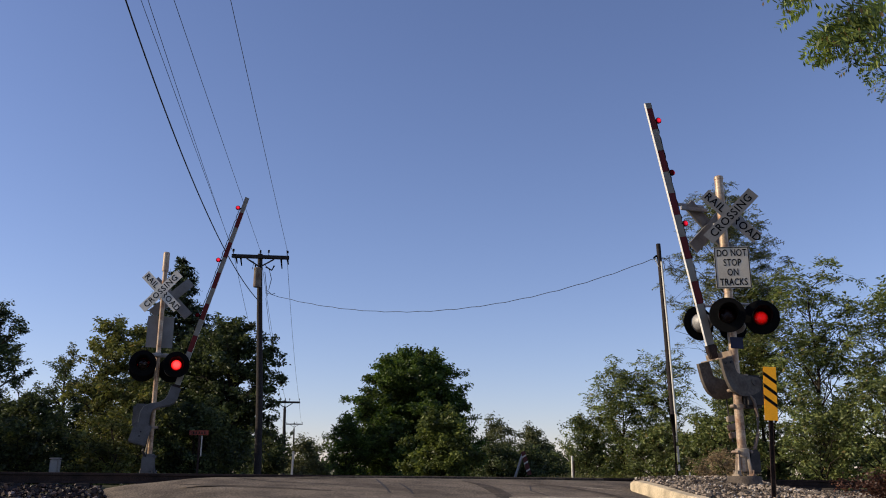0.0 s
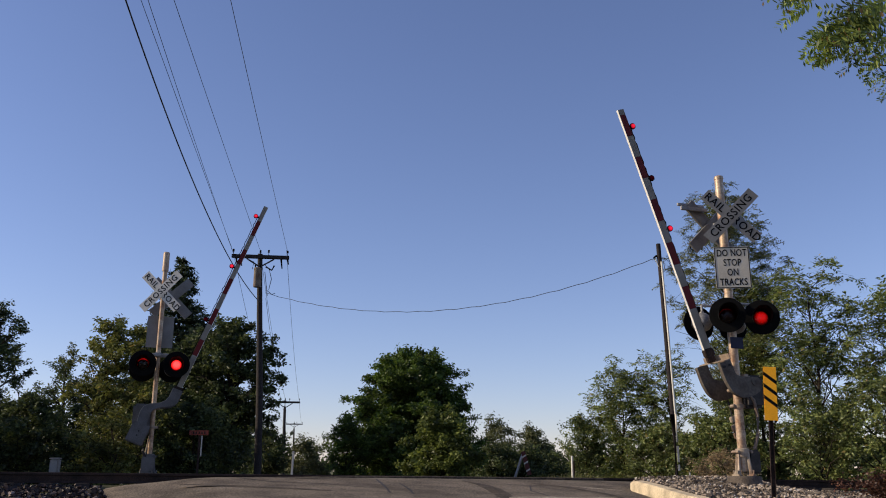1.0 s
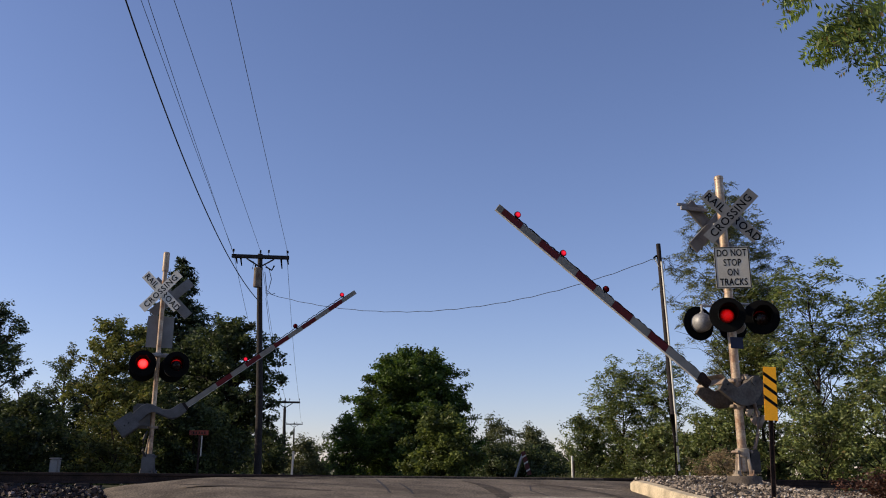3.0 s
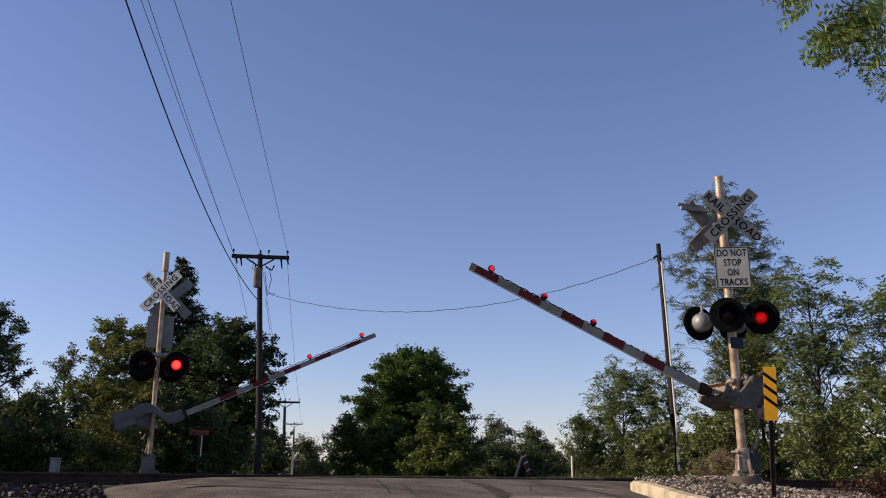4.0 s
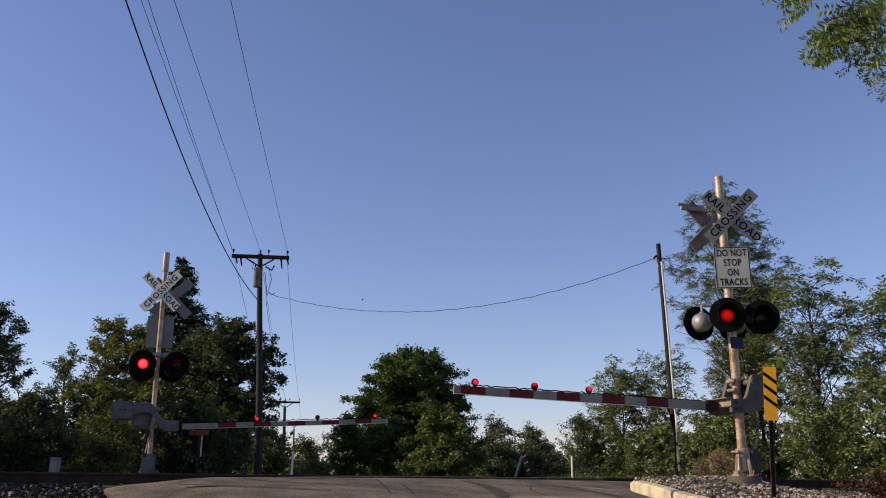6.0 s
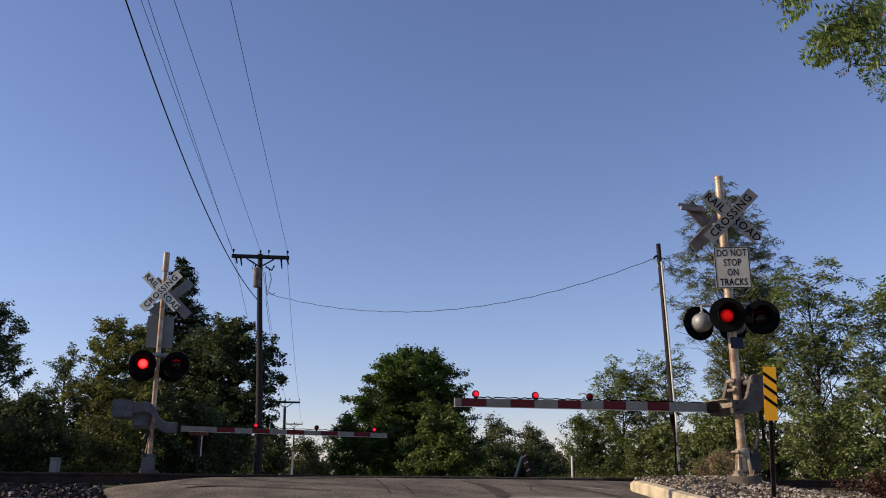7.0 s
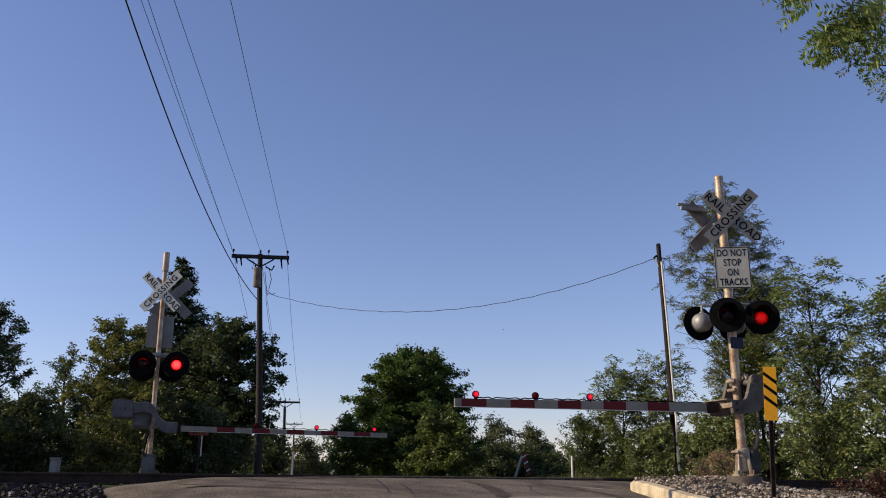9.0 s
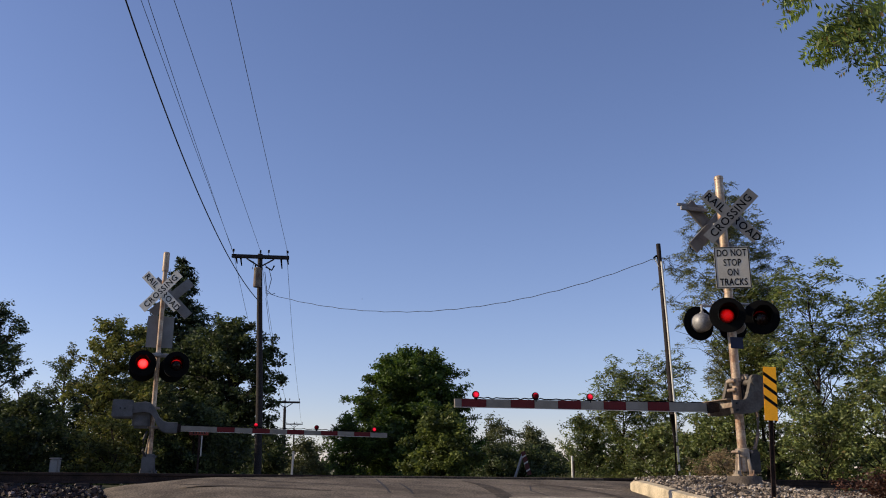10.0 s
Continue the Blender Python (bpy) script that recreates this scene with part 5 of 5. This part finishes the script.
def far_woods():
    """A low belt of woods closing the horizon."""
    r3 = np.random.default_rng(21)
    out = []
    for k in range(300):
        x, y = r3.uniform(-75, 75), r3.uniform(78, 100)
        h, w = r3.uniform(1.6, 3.4) + (2.4 if x > 14 or x < -16 else 0), r3.uniform(1.2, 2.6)
        n = 130
        d = r3.normal(size=(n, 3))
        d /= np.linalg.norm(d, axis=1)[:, None]
        c = d * r3.uniform(0.5, 1.0, (n, 1)) * np.array((w, w, h * 0.55)) + np.array((x, y, 0.3 + h * 0.5))
        out.append(c)
    me = quads("far_woods", leaf_quads(np.concatenate(out), 0.55, r3, 0.1, 0.7), M["leaf_dark"])
    tagged(new("far_woods", me), "dark far woods closing the horizon", "woods", kind="stuff")


far_woods()


def grass():
    """Tufts of grass along the far side of the track and by the road."""
    r4 = np.random.default_rng(5)
    c = []
    while len(c) < 5000:
        a, q = r4.uniform(9.0, 18), r4.uniform(21.0, 26.5)
        x, y = a * CT - q * ST, a * ST + q * CT
        if edge(LEFT_EDGE, y) - 0.1 < x < edge(RIGHT_EDGE, y) + 0.1 or noise.noise(Vector((x * 0.8, y * 0.8, 9))) < -0.1:
            continue
        c.append((x, y, level(x, y) - 0.27))
    c = np.array(c)
    n = len(c)
    d = r4.normal(0, 0.28, (n, 3))
    d[:, 2] = 1.0
    w = np.cross(d, r4.normal(size=(n, 3)))
    w *= 0.009 / (np.linalg.norm(w, axis=1)[:, None] + 1e-9)
    ln = r4.uniform(0.16, 0.42, (n, 1))
    tip = c + d * ln + r4.normal(0, 0.05, (n, 3))
    me = quads("grass", np.stack([c - w, c + w, tip + w * 0.15, tip - w * 0.15], 1), M["grass"])
    tagged(new("grass", me), "thin yellowish green grass beyond the track", "grass", kind="stuff")


grass()


def insect(at):
    """A small dark flying insect: body in one mesh, two wings."""
    root = empty("flying_insect", pose(*at), "small dark flying insect in the air", "insect", "flying insects")
    bm = bmesh.new()
    for y, r, k in ((-0.0045, 0.0028, 1.7), (0.0015, 0.0030, 1.1), (0.0055, 0.0021, 1.0)):
        bmesh.ops.create_uvsphere(bm, u_segments=10, v_segments=8, radius=r, matrix=Matrix.Translation((0, y, 0)) @ Matrix.Diagonal((1, k, 1, 1)))
    part("body", bm, M["feather"], root)
    for s in (-1, 1):
        bm = bmesh.new()
        vs = [bm.verts.new((s * x, y, z)) for x, y, z in ((0.001, 0.002, 0.002), (0.006, 0.0035, 0.004), (0.0095, 0.0005, 0.0045), (0.0065, -0.0035, 0.0035))]
        bm.faces.new(vs)
        bmesh.ops.solidify(bm, geom=bm.faces[:], thickness=0.0004)
        part("wing", bm, M["feather"], root)
    return root


fly = insect((-0.43, 1.2, 1.589))
midge = insect((0.5, 2.5, 1.5))


# ---- movement ----
def turns(bulb, lead_off, lead_on, slow):
    """The bulb tilts its glowing side up out of sight and back: a quick rise, a slower fading."""
    at = bulb.matrix_basis.copy()
    kind = bulb["glow"]
    if kind in ("steady", "dark"):
        return
    fade = ((-0.10, 0), (-0.02, 55), (0.06, 98), (0.16, 128), (0.34, 158)) if slow else ((-0.05, 0), (0.0, 70), (0.05, 140), (0.12, 165))
    rise = ((-0.16, 165), (-0.08, 122), (0.0, 70), (0.08, 20), (0.14, 0)) if slow else ((-0.08, 165), (-0.03, 100), (0.02, 35), (0.06, 0))
    keys = []
    for k in range(-2, 18):
        c = 0.15 + CYCLE * k
        starts = (k % 2 == 0) == (kind == "first")
        keys += [(c + lead_on + dt, a) for dt, a in rise] if starts else [(c + lead_off + dt, a) for dt, a in fade]
    keys.sort()

    def at_time(t):
        for (t0, a0), (t1, a1) in zip(keys, keys[1:]):
            if t0 <= t <= t1:
                return a0 + (a1 - a0) * (t - t0) / (t1 - t0)
    inner = [(t, a) for t, a in keys if 0.02 < t < 9.98]
    walk(bulb, [(t, at @ pose(0, 0, 0, -a)) for t, a in [(0.0, at_time(0.0))] + inner + [(10.0, at_time(10.0))]])


def motions():
    for b in near_bulbs[:4] + far_bulbs[:4]:
        turns(b, 0.01, 0.01, True)
    for b in near_bulbs[4:]:
        turns(b, -0.11, -0.12, False)
    for b in far_bulbs[4:]:
        turns(b, -0.07, 0.03, False)
    near = ((0.0, 78.12), (0.6, 78.02), (0.8, 76.02), (1.0, 71.42), (1.25, 66.23), (1.5, 61.13), (2.0, 52.06), (2.5, 43.49), (2.7, 40.4), (3.25, 32.74), (3.8, 25.97),
            (4.0, 23.68), (4.5, 17.32), (5.0, 11.66), (5.5, 6.19), (5.7, 3.91), (6.2, 0.83), (6.55, -0.26), (6.8, 0.03), (7.15, -0.56), (7.6, -0.36), (10.0, -0.46))
    far = ((0.0, 74.25), (0.6, 74.16), (0.8, 72.37), (1.0, 69.0), (1.5, 59.89), (2.0, 51.78), (2.5, 43.97), (2.7, 41.11), (3.25, 33.5), (3.8, 26.99), (4.0, 24.72),
            (4.5, 18.5), (5.0, 12.48), (5.5, 7.24), (5.7, 5.37), (6.2, 0.92), (6.6, -1.05), (6.8, -1.05), (7.2, -0.96), (10.0, -0.96))
    for arm, rows, side in ((near_arm, near, -1), (far_arm, far, 1)):
        at = arm.matrix_basis.copy()
        walk(arm, [(t, at @ pose(0, 0, 0, 0, -side * a, 0)) for t, a in rows])
    # the insect comes from behind the camera, crosses the view and drops into the far weeds
    walk(fly, [(t, pose(*p, 0, roll, 8)) for t, p, roll in (
        (0.0, (-0.8, -14.0, 0.9), 0), (2.5, (-0.6, -9.0, 1.0), 20), (4.6, (-0.45, -3.6, 1.1), -15), (5.2, (-0.43, -0.35, 1.2), 10), (5.4, (-0.432, 0.68, 1.40), 25),
        (5.5, (-0.432, 1.2, 1.589), -25), (5.6, (-0.432, 1.715, 1.75), 20), (5.7, (-0.428, 2.23, 1.845), -20), (6.2, (-0.30, 4.9, 2.0), 15), (6.8, (-0.05, 8.2, 1.7), 0),
        (7.4, (0.6, 12.0, 1.4), 10), (8.2, (2.0, 19.0, 1.2), 0), (10.0, (4.0, 31.0, 1.0), 0))])
    # a second one drifts over the road from the scrub
    walk(midge, [(t, pose(*p, 0, roll, 70)) for t, p, roll in (
        (0.0, (9.5, 5.0, 2.2), 0), (4.0, (6.5, 6.5, 1.9), 10), (7.0, (3.01, 7.92, 1.931), 15), (7.8, (2.04, 7.92, 2.154), -15), (8.3, (1.42, 7.92, 2.312), 15), (8.6, (1.08, 8.1, 2.413), -15), (8.9, (0.71, 8.28, 2.557), 15), (9.4, (0.07, 10.0, 3.05), 10), (10.0, (-1.4, 14.6, 4.2), -10))])


motions()
